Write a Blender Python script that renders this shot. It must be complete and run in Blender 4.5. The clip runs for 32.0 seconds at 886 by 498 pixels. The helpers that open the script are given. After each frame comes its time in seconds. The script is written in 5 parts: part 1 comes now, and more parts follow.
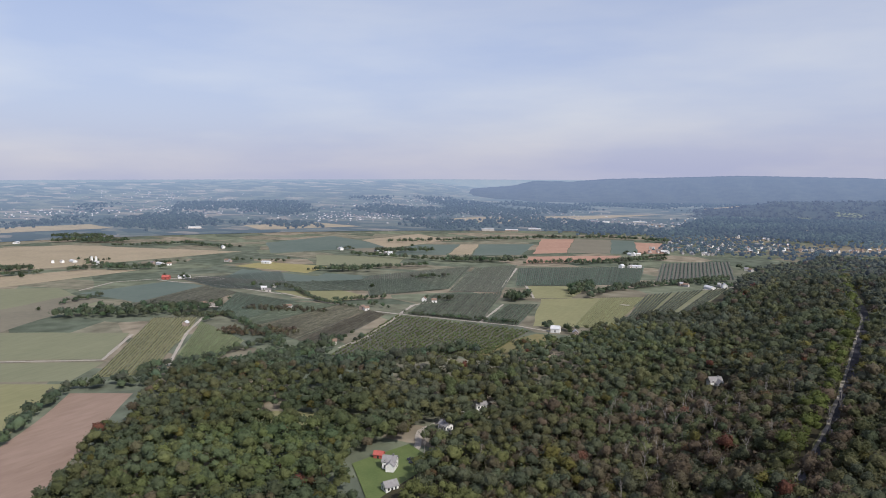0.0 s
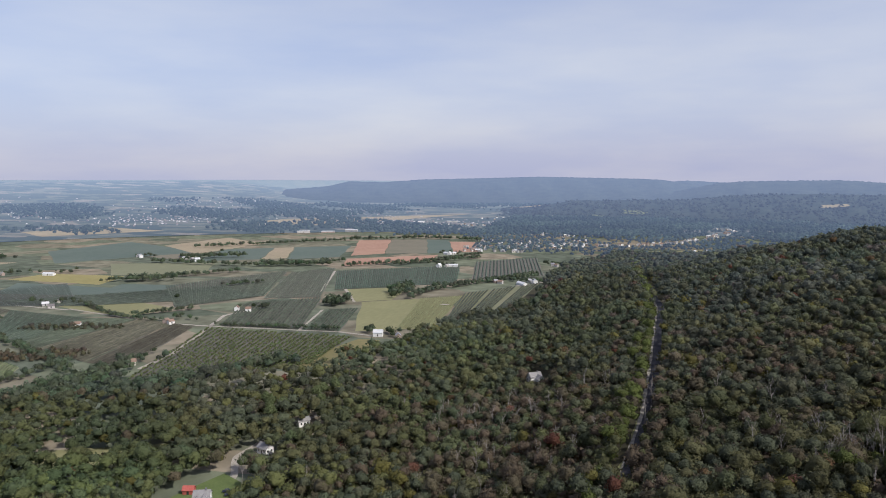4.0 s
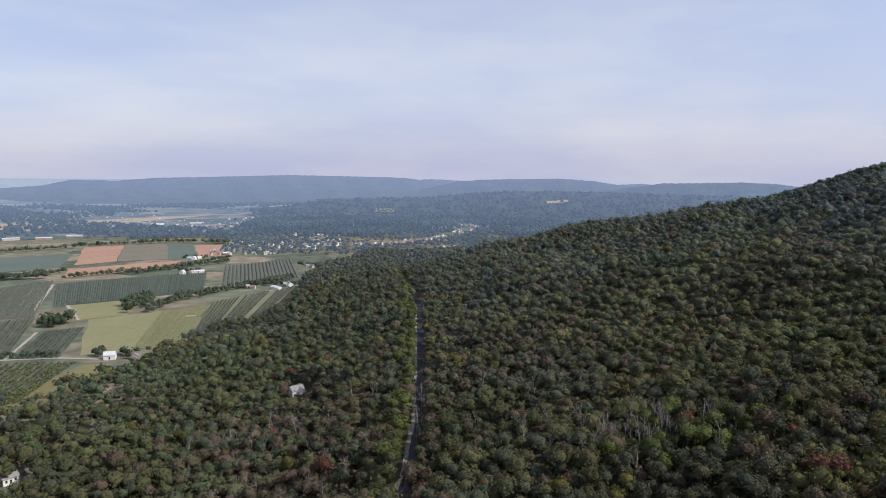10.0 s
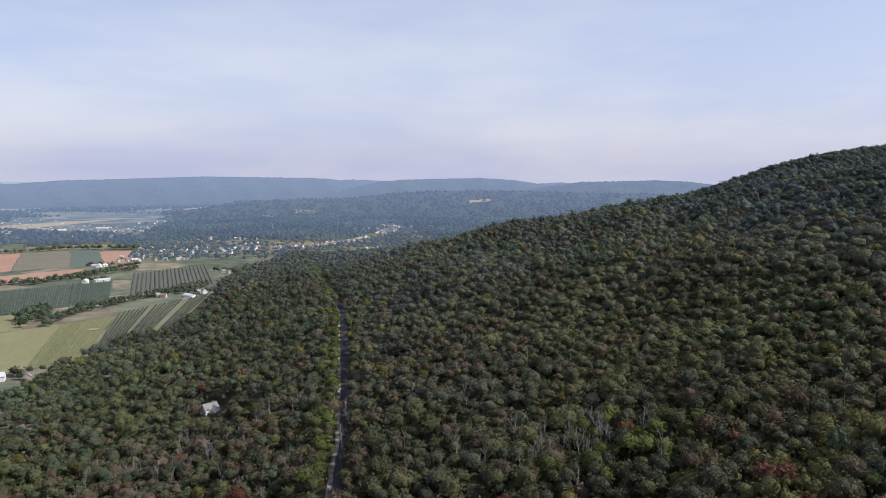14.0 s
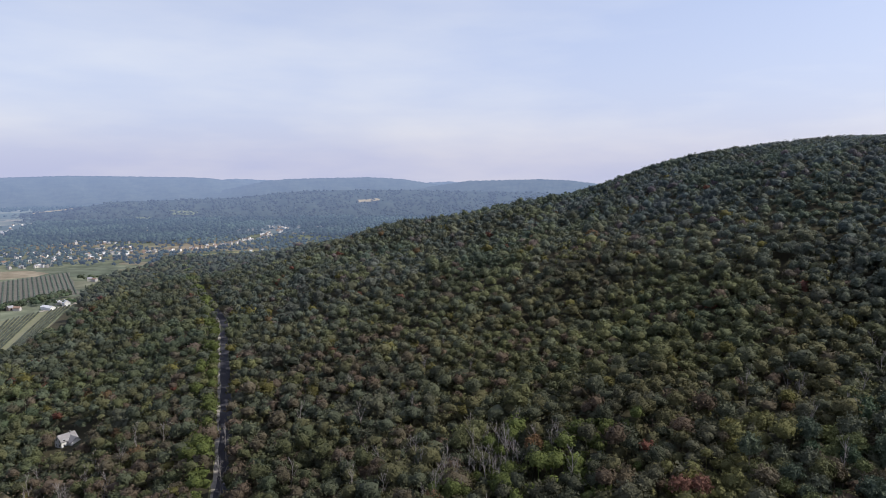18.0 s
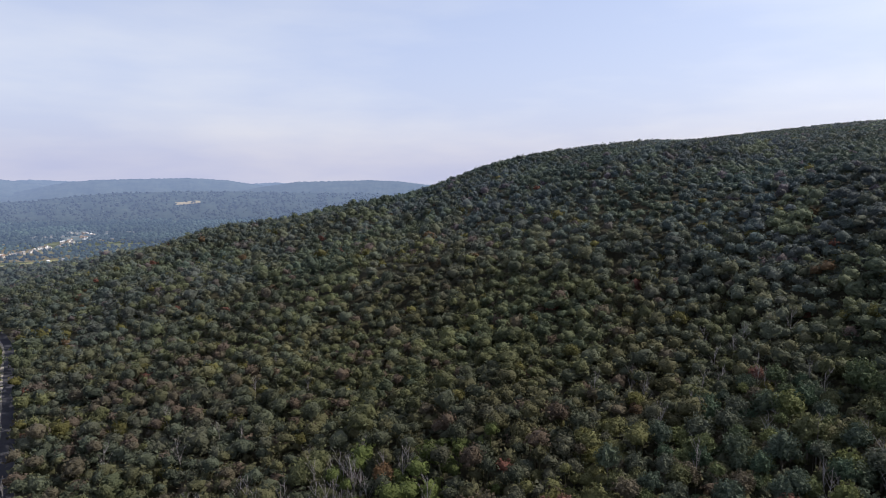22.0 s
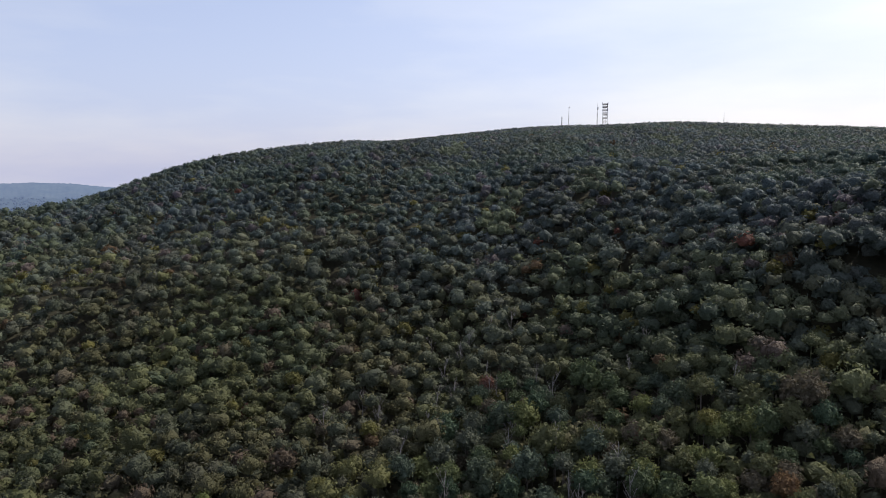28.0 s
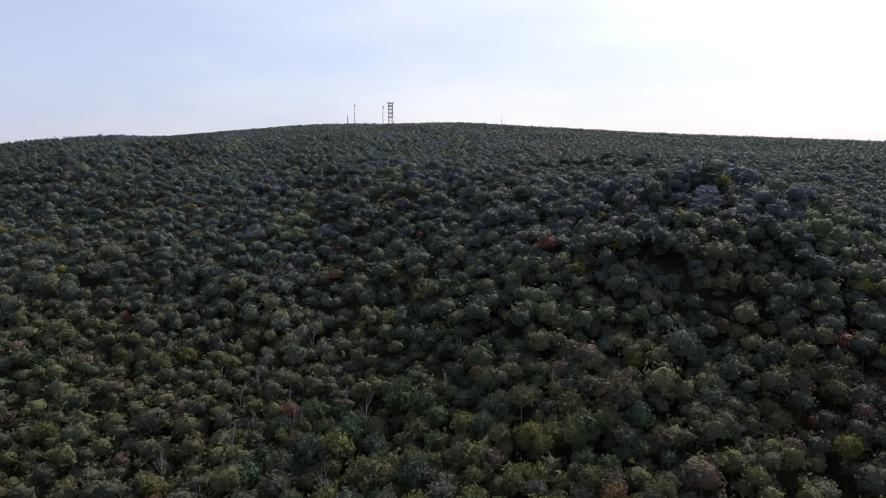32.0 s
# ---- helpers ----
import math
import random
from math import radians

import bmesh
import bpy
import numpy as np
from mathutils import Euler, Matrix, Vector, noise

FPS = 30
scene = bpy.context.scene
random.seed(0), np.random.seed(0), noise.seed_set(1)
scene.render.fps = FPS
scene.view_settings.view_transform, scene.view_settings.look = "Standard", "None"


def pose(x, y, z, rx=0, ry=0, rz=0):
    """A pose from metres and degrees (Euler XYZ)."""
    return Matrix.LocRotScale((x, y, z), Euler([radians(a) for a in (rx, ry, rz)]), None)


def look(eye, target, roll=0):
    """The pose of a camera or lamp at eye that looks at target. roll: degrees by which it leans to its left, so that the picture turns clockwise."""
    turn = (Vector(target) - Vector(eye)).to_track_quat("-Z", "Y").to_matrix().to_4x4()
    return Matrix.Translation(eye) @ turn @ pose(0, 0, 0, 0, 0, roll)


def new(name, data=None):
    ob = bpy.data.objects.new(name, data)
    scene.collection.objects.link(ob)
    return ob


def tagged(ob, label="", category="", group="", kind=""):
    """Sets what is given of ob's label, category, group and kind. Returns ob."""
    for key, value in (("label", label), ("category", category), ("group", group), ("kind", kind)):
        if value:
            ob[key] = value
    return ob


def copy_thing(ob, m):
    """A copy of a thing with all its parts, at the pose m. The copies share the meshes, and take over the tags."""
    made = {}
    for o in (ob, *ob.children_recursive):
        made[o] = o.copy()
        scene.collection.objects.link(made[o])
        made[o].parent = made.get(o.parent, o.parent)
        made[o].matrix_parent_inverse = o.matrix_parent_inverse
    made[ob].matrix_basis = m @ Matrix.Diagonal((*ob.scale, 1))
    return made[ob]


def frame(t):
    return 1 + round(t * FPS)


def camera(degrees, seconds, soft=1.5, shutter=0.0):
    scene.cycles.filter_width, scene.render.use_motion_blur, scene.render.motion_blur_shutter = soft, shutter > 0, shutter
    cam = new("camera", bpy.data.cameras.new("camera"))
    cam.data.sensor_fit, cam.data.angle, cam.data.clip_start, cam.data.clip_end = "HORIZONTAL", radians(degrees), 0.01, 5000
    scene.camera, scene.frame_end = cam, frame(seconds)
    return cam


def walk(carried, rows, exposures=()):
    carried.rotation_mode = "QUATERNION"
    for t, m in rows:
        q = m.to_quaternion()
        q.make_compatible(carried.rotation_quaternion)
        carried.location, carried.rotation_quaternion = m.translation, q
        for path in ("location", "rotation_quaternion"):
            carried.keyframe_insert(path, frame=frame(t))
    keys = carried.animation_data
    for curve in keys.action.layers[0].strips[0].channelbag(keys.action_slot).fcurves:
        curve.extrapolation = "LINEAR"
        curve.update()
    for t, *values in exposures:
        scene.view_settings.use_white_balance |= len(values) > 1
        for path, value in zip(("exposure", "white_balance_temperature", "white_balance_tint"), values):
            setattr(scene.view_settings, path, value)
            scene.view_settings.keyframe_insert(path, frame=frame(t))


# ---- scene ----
# Camera: a drone that flies slowly along the foot of a wooded ridge while it pans to the right.
cam = camera(65.5, 32.0, 0.95)
PATH = [
    (0, (-0.00, -0.00, 120.01), (-50.07, 85.87, 109.09), -0.10),
    (0.5, (-1.74, 2.39, 120.02), (-49.29, 89.67, 109.03), -0.09),
    (1, (-3.48, 4.77, 120.02), (-47.70, 93.79, 109.06), -0.05),
    (1.5, (-5.18, 7.15, 120.03), (-46.43, 97.58, 109.07), -0.03),
    (2, (-6.79, 9.50, 120.02), (-44.81, 101.34, 109.09), -0.01),
    (2.5, (-8.26, 11.80, 119.99), (-43.25, 104.84, 109.08), 0.04),
    (3, (-9.53, 14.04, 119.94), (-41.20, 108.26, 109.05), 0.01),
    (3.5, (-10.61, 16.24, 119.87), (-39.26, 111.43, 109.01), 0.02),
    (5.5, (-14.24, 24.99, 119.56), (-30.23, 123.10, 108.64), 0.02),
    (6, (-15.02, 27.22, 119.53), (-27.85, 125.78, 108.57), -0.01),
    (6.5, (-15.72, 29.50, 119.53), (-25.95, 128.37, 108.57), -0.00),
    (7, (-16.35, 31.85, 119.54), (-24.02, 130.95, 108.60), 0.08),
    (7.5, (-16.93, 34.25, 119.57), (-21.73, 133.53, 108.60), 0.09),
    (8, (-17.45, 36.70, 119.59), (-18.72, 136.09, 108.60), 0.08),
    (8.5, (-17.93, 39.20, 119.62), (-16.04, 138.58, 108.63), 0.12),
    (9, (-18.32, 41.73, 119.64), (-13.55, 141.01, 108.65), 0.18),
    (9.5, (-18.61, 44.28, 119.65), (-11.48, 143.42, 108.65), 0.18),
    (10, (-18.79, 46.86, 119.64), (-9.09, 145.78, 108.66), 0.25),
    (10.5, (-18.86, 49.45, 119.60), (-6.45, 148.07, 108.59), 0.23),
    (11, (-18.82, 52.05, 119.53), (-4.39, 150.39, 108.56), 0.18),
    (11.5, (-18.66, 54.60, 119.46), (-2.46, 152.67, 108.51), 0.11),
    (12, (-18.37, 57.11, 119.39), (-0.47, 154.88, 108.45), 0.08),
    (12.5, (-18.03, 59.65, 119.33), (1.24, 157.16, 108.35), -0.04),
    (13, (-17.63, 62.27, 119.28), (2.21, 159.67, 108.34), -0.04),
    (13.5, (-17.17, 64.99, 119.25), (3.15, 162.29, 108.29), -0.09),
    (15.5, (-15.15, 76.33, 119.16), (8.66, 172.83, 108.16), -0.20),
    (16, (-14.58, 79.22, 119.14), (11.79, 175.04, 108.07), -0.14),
    (16.5, (-13.95, 82.14, 119.12), (14.77, 177.28, 107.98), -0.16),
    (17, (-13.28, 85.13, 119.09), (17.72, 179.54, 107.91), -0.10),
    (17.5, (-12.57, 88.17, 119.06), (20.87, 181.75, 107.90), -0.13),
    (18, (-11.80, 91.24, 119.02), (24.19, 183.87, 107.87), -0.15),
    (18.5, (-10.97, 94.30, 118.98), (26.97, 186.15, 107.80), -0.10),
    (19, (-10.10, 97.34, 118.94), (30.26, 188.15, 107.76), -0.11),
    (19.5, (-9.14, 100.33, 118.90), (33.92, 189.89, 107.73), -0.12),
    (20, (-8.11, 103.27, 118.87), (37.83, 191.39, 107.75), -0.10),
    (20.5, (-7.01, 106.17, 118.85), (41.67, 192.82, 107.73), -0.08),
    (21, (-5.86, 109.07, 118.82), (45.69, 194.04, 107.72), -0.01),
    (21.5, (-4.67, 111.96, 118.78), (49.76, 195.12, 107.73), -0.05),
    (22, (-3.40, 114.79, 118.72), (54.07, 195.88, 107.68), 0.00),
    (22.5, (-2.06, 117.59, 118.67), (58.21, 196.62, 107.61), 0.15),
    (23, (-0.64, 120.34, 118.62), (62.59, 197.03, 107.62), 0.18),
    (23.5, (0.86, 123.05, 118.58), (66.78, 197.44, 107.60), 0.23),
    (24, (2.46, 125.66, 118.56), (71.07, 197.60, 107.65), 0.24),
    (24.5, (4.18, 128.10, 118.58), (75.20, 197.66, 107.69), 0.18),
    (25, (6.02, 130.28, 118.63), (79.41, 197.34, 107.78), 0.19),
    (25.5, (7.96, 132.26, 118.78), (83.57, 196.80, 107.93), 0.11),
    (27.5, (16.13, 139.85, 119.78), (100.08, 193.04, 108.72), -0.14),
    (28, (18.19, 141.84, 120.00), (104.11, 191.78, 108.89), -0.19),
    (28.5, (20.28, 143.76, 120.24), (107.98, 190.47, 109.05), -0.23),
    (29, (22.39, 145.60, 120.50), (111.85, 188.84, 109.21), -0.31),
    (29.5, (24.54, 147.30, 120.74), (115.49, 187.28, 109.41), -0.35),
    (30, (26.74, 149.06, 120.99), (119.22, 185.32, 109.62), -0.34),
    (30.5, (29.02, 150.92, 121.22), (122.79, 183.63, 109.75), -0.33),
    (31, (31.36, 152.70, 121.29), (126.38, 181.58, 109.83), -0.35),
    (31.5, (33.75, 154.42, 121.31), (129.80, 179.66, 109.84), -0.23),
    (32, (36.17, 156.13, 121.31), (133.20, 177.22, 109.86), -0.05),
]
walk(cam, [(t, look(eye, target, roll)) for t, eye, target, roll in PATH], [(0, -0.12), (7, -0.02), (13, 0.07), (20, 0.15), (26, 0.12), (32, 0.04)])

# ---- light ----
SUN_AZ, SUN_EL = 112.0, 43.0  # compass bearing from +y towards +x, and height
world = bpy.data.worlds.new("sky")
scene.world = world
world.use_nodes = True
wn, wl = world.node_tree.nodes, world.node_tree.links
wn.clear()
w_out = wn.new("ShaderNodeOutputWorld")
w_bg = wn.new("ShaderNodeBackground")
w_sky = wn.new("ShaderNodeTexSky")
w_sky.sky_type = "NISHITA"
w_sky.sun_disc = False
w_sky.sun_elevation = radians(SUN_EL)
w_sky.sun_rotation = radians(SUN_AZ)
w_sky.altitude = 200
w_sky.air_density, w_sky.dust_density, w_sky.ozone_density = 1.0, 3.0, 2.6
w_co = wn.new("ShaderNodeTexCoord")
w_map = wn.new("ShaderNodeMapping")
w_map.inputs["Scale"].default_value = (1.0, 1.0, 4.5)
w_noise = wn.new("ShaderNodeTexNoise")
w_noise.inputs["Scale"].default_value = 2.3
w_noise.inputs["Detail"].default_value = 6.0
w_noise.inputs["Roughness"].default_value = 0.5
w_ramp = wn.new("ShaderNodeValToRGB")  # thin high cloud: bluish veil to pinkish-white streaks
w_ramp.color_ramp.elements[0].position, w_ramp.color_ramp.elements[1].position = 0.40, 0.68
w_ramp.color_ramp.elements[0].color, w_ramp.color_ramp.elements[1].color = (0.545, 0.578, 0.815, 1), (0.757, 0.744, 0.852, 1)
w_up = wn.new("ShaderNodeMix")
w_up.data_type, w_up.blend_type = "RGBA", "MULTIPLY"
w_up.inputs["Factor"].default_value = 1.0
w_up.inputs[7].default_value = (8.0, 8.0, 8.0, 1)
w_mix = wn.new("ShaderNodeMix")
w_mix.data_type = "RGBA"
w_mix.inputs["Factor"].default_value = 0.6
wl.new(w_co.outputs["Generated"], w_map.inputs["Vector"])
wl.new(w_map.outputs["Vector"], w_noise.inputs["Vector"])
wl.new(w_noise.outputs["Fac"], w_ramp.inputs["Fac"])
wl.new(w_ramp.outputs["Color"], w_up.inputs[6])
wl.new(w_sky.outputs["Color"], w_mix.inputs[6])
wl.new(w_up.outputs[2], w_mix.inputs[7])
w_sep = wn.new("ShaderNodeSeparateXYZ")
w_low = wn.new("ShaderNodeMapRange")  # the veil thickens towards the horizon
w_low.inputs["From Min"].default_value, w_low.inputs["From Max"].default_value = 0.0, 0.22
w_low.inputs["To Min"].default_value, w_low.inputs["To Max"].default_value = 0.68, 0.48
wl.new(w_co.outputs["Generated"], w_sep.inputs["Vector"])
wl.new(w_sep.outputs["Z"], w_low.inputs["Value"])
wl.new(w_low.outputs[0], w_mix.inputs["Factor"])
wl.new(w_mix.outputs[2], w_bg.inputs["Color"])
w_bg.inputs["Strength"].default_value = 0.145
wl.new(w_bg.outputs["Background"], w_out.inputs["Surface"])

sun_data = bpy.data.lights.new("sun", "SUN")
sun_data.energy, sun_data.angle, sun_data.color = 4.6, radians(0.53), (1.0, 0.94, 0.86)
sun = new("sun", sun_data)
sun_way = Vector((math.sin(radians(SUN_AZ)) * math.cos(radians(SUN_EL)), math.cos(radians(SUN_AZ)) * math.cos(radians(SUN_EL)), math.sin(radians(SUN_EL))))
sun.matrix_world = look(sun_way * 1000, (0, 0, 0))


# ---- materials ----
def material(name, rough=0.85, spec=0.2):
    m = bpy.data.materials.new(name)
    m.use_nodes = True
    b = m.node_tree.nodes["Principled BSDF"]
    b.inputs["Roughness"].default_value = rough
    b.inputs["Specular IOR Level"].default_value = spec
    return m, m.node_tree.nodes, m.node_tree.links, b


def rough_paint(name, a, b, scale, rough=0.85, fine=8.0, bump=0.0, metal=0.0, spec=0.2, streak=(1, 1, 1)):
    """A surface of two tones: broad stains and a finer grain, both in metres."""
    m, n, l, bs = material(name, rough, spec)
    bs.inputs["Metallic"].default_value = metal
    geo = n.new("ShaderNodeNewGeometry")
    mp = n.new("ShaderNodeMapping")
    mp.inputs["Scale"].default_value = streak
    l.new(geo.outputs["Position"], mp.inputs["Vector"])
    one, two = n.new("ShaderNodeTexNoise"), n.new("ShaderNodeTexNoise")
    one.inputs["Scale"].default_value, two.inputs["Scale"].default_value = 1 / scale, fine / scale
    one.inputs["Detail"].default_value = two.inputs["Detail"].default_value = 5
    for t in (one, two):
        l.new(mp.outputs["Vector"], t.inputs["Vector"])
    add = n.new("ShaderNodeMath")
    add.operation = "ADD"
    half = n.new("ShaderNodeMath")
    half.operation = "MULTIPLY"
    half.inputs[1].default_value = 0.5
    l.new(one.outputs["Fac"], add.inputs[0])
    l.new(two.outputs["Fac"], add.inputs[1])
    l.new(add.outputs[0], half.inputs[0])
    ramp = n.new("ShaderNodeValToRGB")
    ramp.color_ramp.elements[0].position, ramp.color_ramp.elements[1].position = 0.36, 0.64
    ramp.color_ramp.elements[0].color, ramp.color_ramp.elements[1].color = (*a, 1), (*b, 1)
    l.new(half.outputs[0], ramp.inputs["Fac"])
    l.new(ramp.outputs["Color"], bs.inputs["Base Color"])
    if bump:
        bp = n.new("ShaderNodeBump")
        bp.inputs["Distance"].default_value = bump
        bp.inputs["Strength"].default_value = 0.6
        l.new(two.outputs["Fac"], bp.inputs["Height"])
        l.new(bp.outputs["Normal"], bs.inputs["Normal"])
    return m


def leaf_paint(name, source="tint", through_light=0.3, spread=0.30):
    """Foliage: the tree's own colour, varied from clump to clump; some light goes through the leaves."""
    m, n, l, bs = material(name, 0.75, 0.18)
    geo = n.new("ShaderNodeNewGeometry")
    if source == "tint":
        col = n.new("ShaderNodeAttribute")
        col.attribute_name = "tint"
        colour = col.outputs["Color"]
    else:
        info = n.new("ShaderNodeObjectInfo")
        ramp = n.new("ShaderNodeValToRGB")
        ramp.color_ramp.interpolation = "CONSTANT"
        cr = ramp.color_ramp
        while len(cr.elements) < len(source):
            cr.elements.new(0.5)
        for k, c in enumerate(source):
            cr.elements[k].position, cr.elements[k].color = k / len(source), (*c, 1)
        l.new(info.outputs["Random"], ramp.inputs["Fac"])
        colour = ramp.outputs["Color"]
    noise_tex = n.new("ShaderNodeTexNoise")
    noise_tex.inputs["Scale"].default_value, noise_tex.inputs["Detail"].default_value, noise_tex.inputs["Roughness"].default_value = 0.75, 4.0, 0.75
    l.new(geo.outputs["Position"], noise_tex.inputs["Vector"])
    mixf = n.new("ShaderNodeMath")
    mixf.operation = "MULTIPLY_ADD"
    mixf.inputs[1].default_value = 2.6
    l.new(noise_tex.outputs["Fac"], mixf.inputs[0])
    l.new(geo.outputs["Random Per Island"], mixf.inputs[2])
    rng = n.new("ShaderNodeMapRange")
    rng.inputs["From Min"].default_value, rng.inputs["From Max"].default_value = 0.95, 2.65
    rng.inputs["To Min"].default_value, rng.inputs["To Max"].default_value = 1 - spread, 1 + spread
    l.new(mixf.outputs[0], rng.inputs["Value"])
    hsv = n.new("ShaderNodeHueSaturation")
    l.new(rng.outputs[0], hsv.inputs["Value"])
    l.new(colour, hsv.inputs["Color"])
    l.new(hsv.outputs["Color"], bs.inputs["Base Color"])
    grain = n.new("ShaderNodeTexNoise")
    grain.inputs["Scale"].default_value, grain.inputs["Detail"].default_value = 1.5, 3.0
    l.new(geo.outputs["Position"], grain.inputs["Vector"])
    bp = n.new("ShaderNodeBump")
    bp.inputs["Distance"].default_value, bp.inputs["Strength"].default_value = 0.9, 1.0
    l.new(grain.outputs["Fac"], bp.inputs["Height"])
    l.new(bp.outputs["Normal"], bs.inputs["Normal"])
    tr = n.new("ShaderNodeBsdfTranslucent")
    l.new(hsv.outputs["Color"], tr.inputs["Color"])
    mix = n.new("ShaderNodeMixShader")
    mix.inputs[0].default_value = through_light
    l.new(bs.outputs[0], mix.inputs[1])
    l.new(tr.outputs[0], mix.inputs[2])
    l.new(mix.outputs[0], n["Material Output"].inputs["Surface"])
    return m


def haze_glow(m, colour=(0.18, 0.235, 0.40), start=700.0, end=4900.0, power=0.85):
    """For the distant backdrop: haze painted as emission, growing with distance from the flight."""
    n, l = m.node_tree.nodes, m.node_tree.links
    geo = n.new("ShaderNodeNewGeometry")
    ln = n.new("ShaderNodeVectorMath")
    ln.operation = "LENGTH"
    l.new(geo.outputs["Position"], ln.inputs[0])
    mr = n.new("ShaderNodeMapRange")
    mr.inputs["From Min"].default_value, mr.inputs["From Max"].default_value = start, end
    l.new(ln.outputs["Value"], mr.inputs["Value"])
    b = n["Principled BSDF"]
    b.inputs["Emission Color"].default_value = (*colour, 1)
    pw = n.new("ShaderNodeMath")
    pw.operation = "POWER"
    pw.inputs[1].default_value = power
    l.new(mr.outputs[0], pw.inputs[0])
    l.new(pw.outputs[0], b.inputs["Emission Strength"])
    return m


LEAF = leaf_paint("foliage")
M_WOODFLOOR = rough_paint("leaf_litter", (0.025, 0.024, 0.014), (0.05, 0.045, 0.025), 14, 0.95, 9)
M_LAWN = rough_paint("lawn_grass", (0.075, 0.105, 0.036), (0.105, 0.135, 0.05), 12, 0.9, 10)
M_VERGE = rough_paint("verge_grass", (0.10, 0.11, 0.045), (0.17, 0.16, 0.09), 6, 0.95, 6)
M_SOIL = rough_paint("ploughed_soil", (0.19, 0.135, 0.105), (0.24, 0.175, 0.14), 40, 0.95, 12, 0.2, streak=(1, 0.25, 1))
M_REDSOIL = rough_paint("red_soil", (0.27, 0.16, 0.118), (0.33, 0.21, 0.155), 70, 0.95, 10)
M_TAN = rough_paint("stubble_field", (0.225, 0.19, 0.13), (0.29, 0.24, 0.17), 60, 0.95, 10)
# Several field colours are lifted and blued a little, haze put into the paint.
M_OLIVE = rough_paint("hay_field", (0.138, 0.146, 0.092), (0.17, 0.176, 0.112), 50, 0.95, 12, streak=(1, 0.3, 1))
M_PALE = rough_paint("pale_meadow", (0.16, 0.16, 0.084), (0.20, 0.194, 0.104), 45, 0.95, 11, streak=(1, 0.35, 1))
M_TEAL = rough_paint("soybean_field", (0.078, 0.105, 0.09), (0.10, 0.124, 0.106), 70, 0.9, 10)
M_YELLOW = rough_paint("ripe_field", (0.20, 0.18, 0.075), (0.25, 0.22, 0.10), 60, 0.95, 9)
M_FALLOW = rough_paint("fallow_field", (0.132, 0.124, 0.094), (0.165, 0.15, 0.114), 60, 0.95, 10)
M_GOLD = rough_paint("golden_stubble", (0.13, 0.118, 0.056), (0.165, 0.146, 0.07), 40, 0.95, 10)
M_ORCHARDFLOOR = rough_paint("orchard_grass", (0.125, 0.133, 0.08), (0.168, 0.166, 0.11), 25, 0.95, 8)
M_SHRUBFLOOR = rough_paint("shrubby_ground", (0.092, 0.09, 0.08), (0.128, 0.122, 0.104), 18, 0.95, 9)
M_ASPHALT = rough_paint("asphalt", (0.032, 0.032, 0.04), (0.05, 0.05, 0.058), 9, 0.9, 12)
M_GRAVEL = rough_paint("gravel", (0.24, 0.22, 0.19), (0.36, 0.33, 0.29), 5, 0.95, 9)
# Gravel, grass and asphalt tones; the dark flecks also paint in tree shadows.
M_SHOULDER = rough_paint("shoulder_gravel", (0.05, 0.052, 0.04), (0.36, 0.33, 0.29), 9, 0.95, 3.0)
M_WHITE = rough_paint("white_siding", (0.58, 0.58, 0.57), (0.70, 0.70, 0.69), 3, 0.6, 6)
M_METALROOF = rough_paint("pale_metal_roof", (0.42, 0.43, 0.45), (0.55, 0.56, 0.58), 4, 0.45, 6, spec=0.5)
M_PALEROOF = rough_paint("weathered_grey_roof", (0.17, 0.165, 0.17), (0.25, 0.245, 0.25), 2, 0.8, 9)
M_REDPAINT = rough_paint("red_barn_paint", (0.30, 0.07, 0.06), (0.38, 0.11, 0.09), 3, 0.6, 6)
M_GLASS = rough_paint("window_glass", (0.02, 0.025, 0.03), (0.04, 0.045, 0.05), 2, 0.12, 3, spec=0.6)
M_BARK = rough_paint("bark", (0.09, 0.075, 0.06), (0.16, 0.14, 0.12), 0.6, 0.95, 8, 0.02)
M_DEADWOOD = rough_paint("dead_wood", (0.17, 0.155, 0.145), (0.29, 0.265, 0.25), 0.8, 0.9, 8, 0.02)
M_STONE = rough_paint("weathered_rock", (0.105, 0.105, 0.12), (0.25, 0.245, 0.25), 3, 0.85, 6, 0.2)
M_STEEL = rough_paint("galvanised_steel", (0.28, 0.24, 0.24), (0.42, 0.38, 0.38), 1.5, 0.55, 5, metal=0.3)
M_CARPAINT = rough_paint("dark_blue_car_paint", (0.02, 0.025, 0.05), (0.03, 0.035, 0.06), 2, 0.25, 4, spec=0.5)
M_RUBBER = rough_paint("tyre_rubber", (0.02, 0.02, 0.02), (0.035, 0.035, 0.035), 0.3, 0.9, 5)
# These far materials glow faintly blue, with haze painted in as emission.
M_RIDGE = haze_glow(rough_paint("far_ridge_woods", (0.022, 0.034, 0.03), (0.05, 0.062, 0.05), 60, 1.0, 8, spec=0.0))
M_FOOTHILL = haze_glow(rough_paint("foothill_woods", (0.02, 0.03, 0.024), (0.046, 0.056, 0.042), 45, 1.0, 8, spec=0.0), (0.16, 0.214, 0.37), 900.0, 4300.0)
M_HORIZON = haze_glow(rough_paint("horizon_land", (0.05, 0.07, 0.08), (0.08, 0.09, 0.09), 300, 1.0, spec=0.0), (0.26, 0.33, 0.45))
M_FARGREEN = haze_glow(rough_paint("far_pasture", (0.09, 0.11, 0.05), (0.13, 0.14, 0.07), 60, 0.95, 10, spec=0.0))
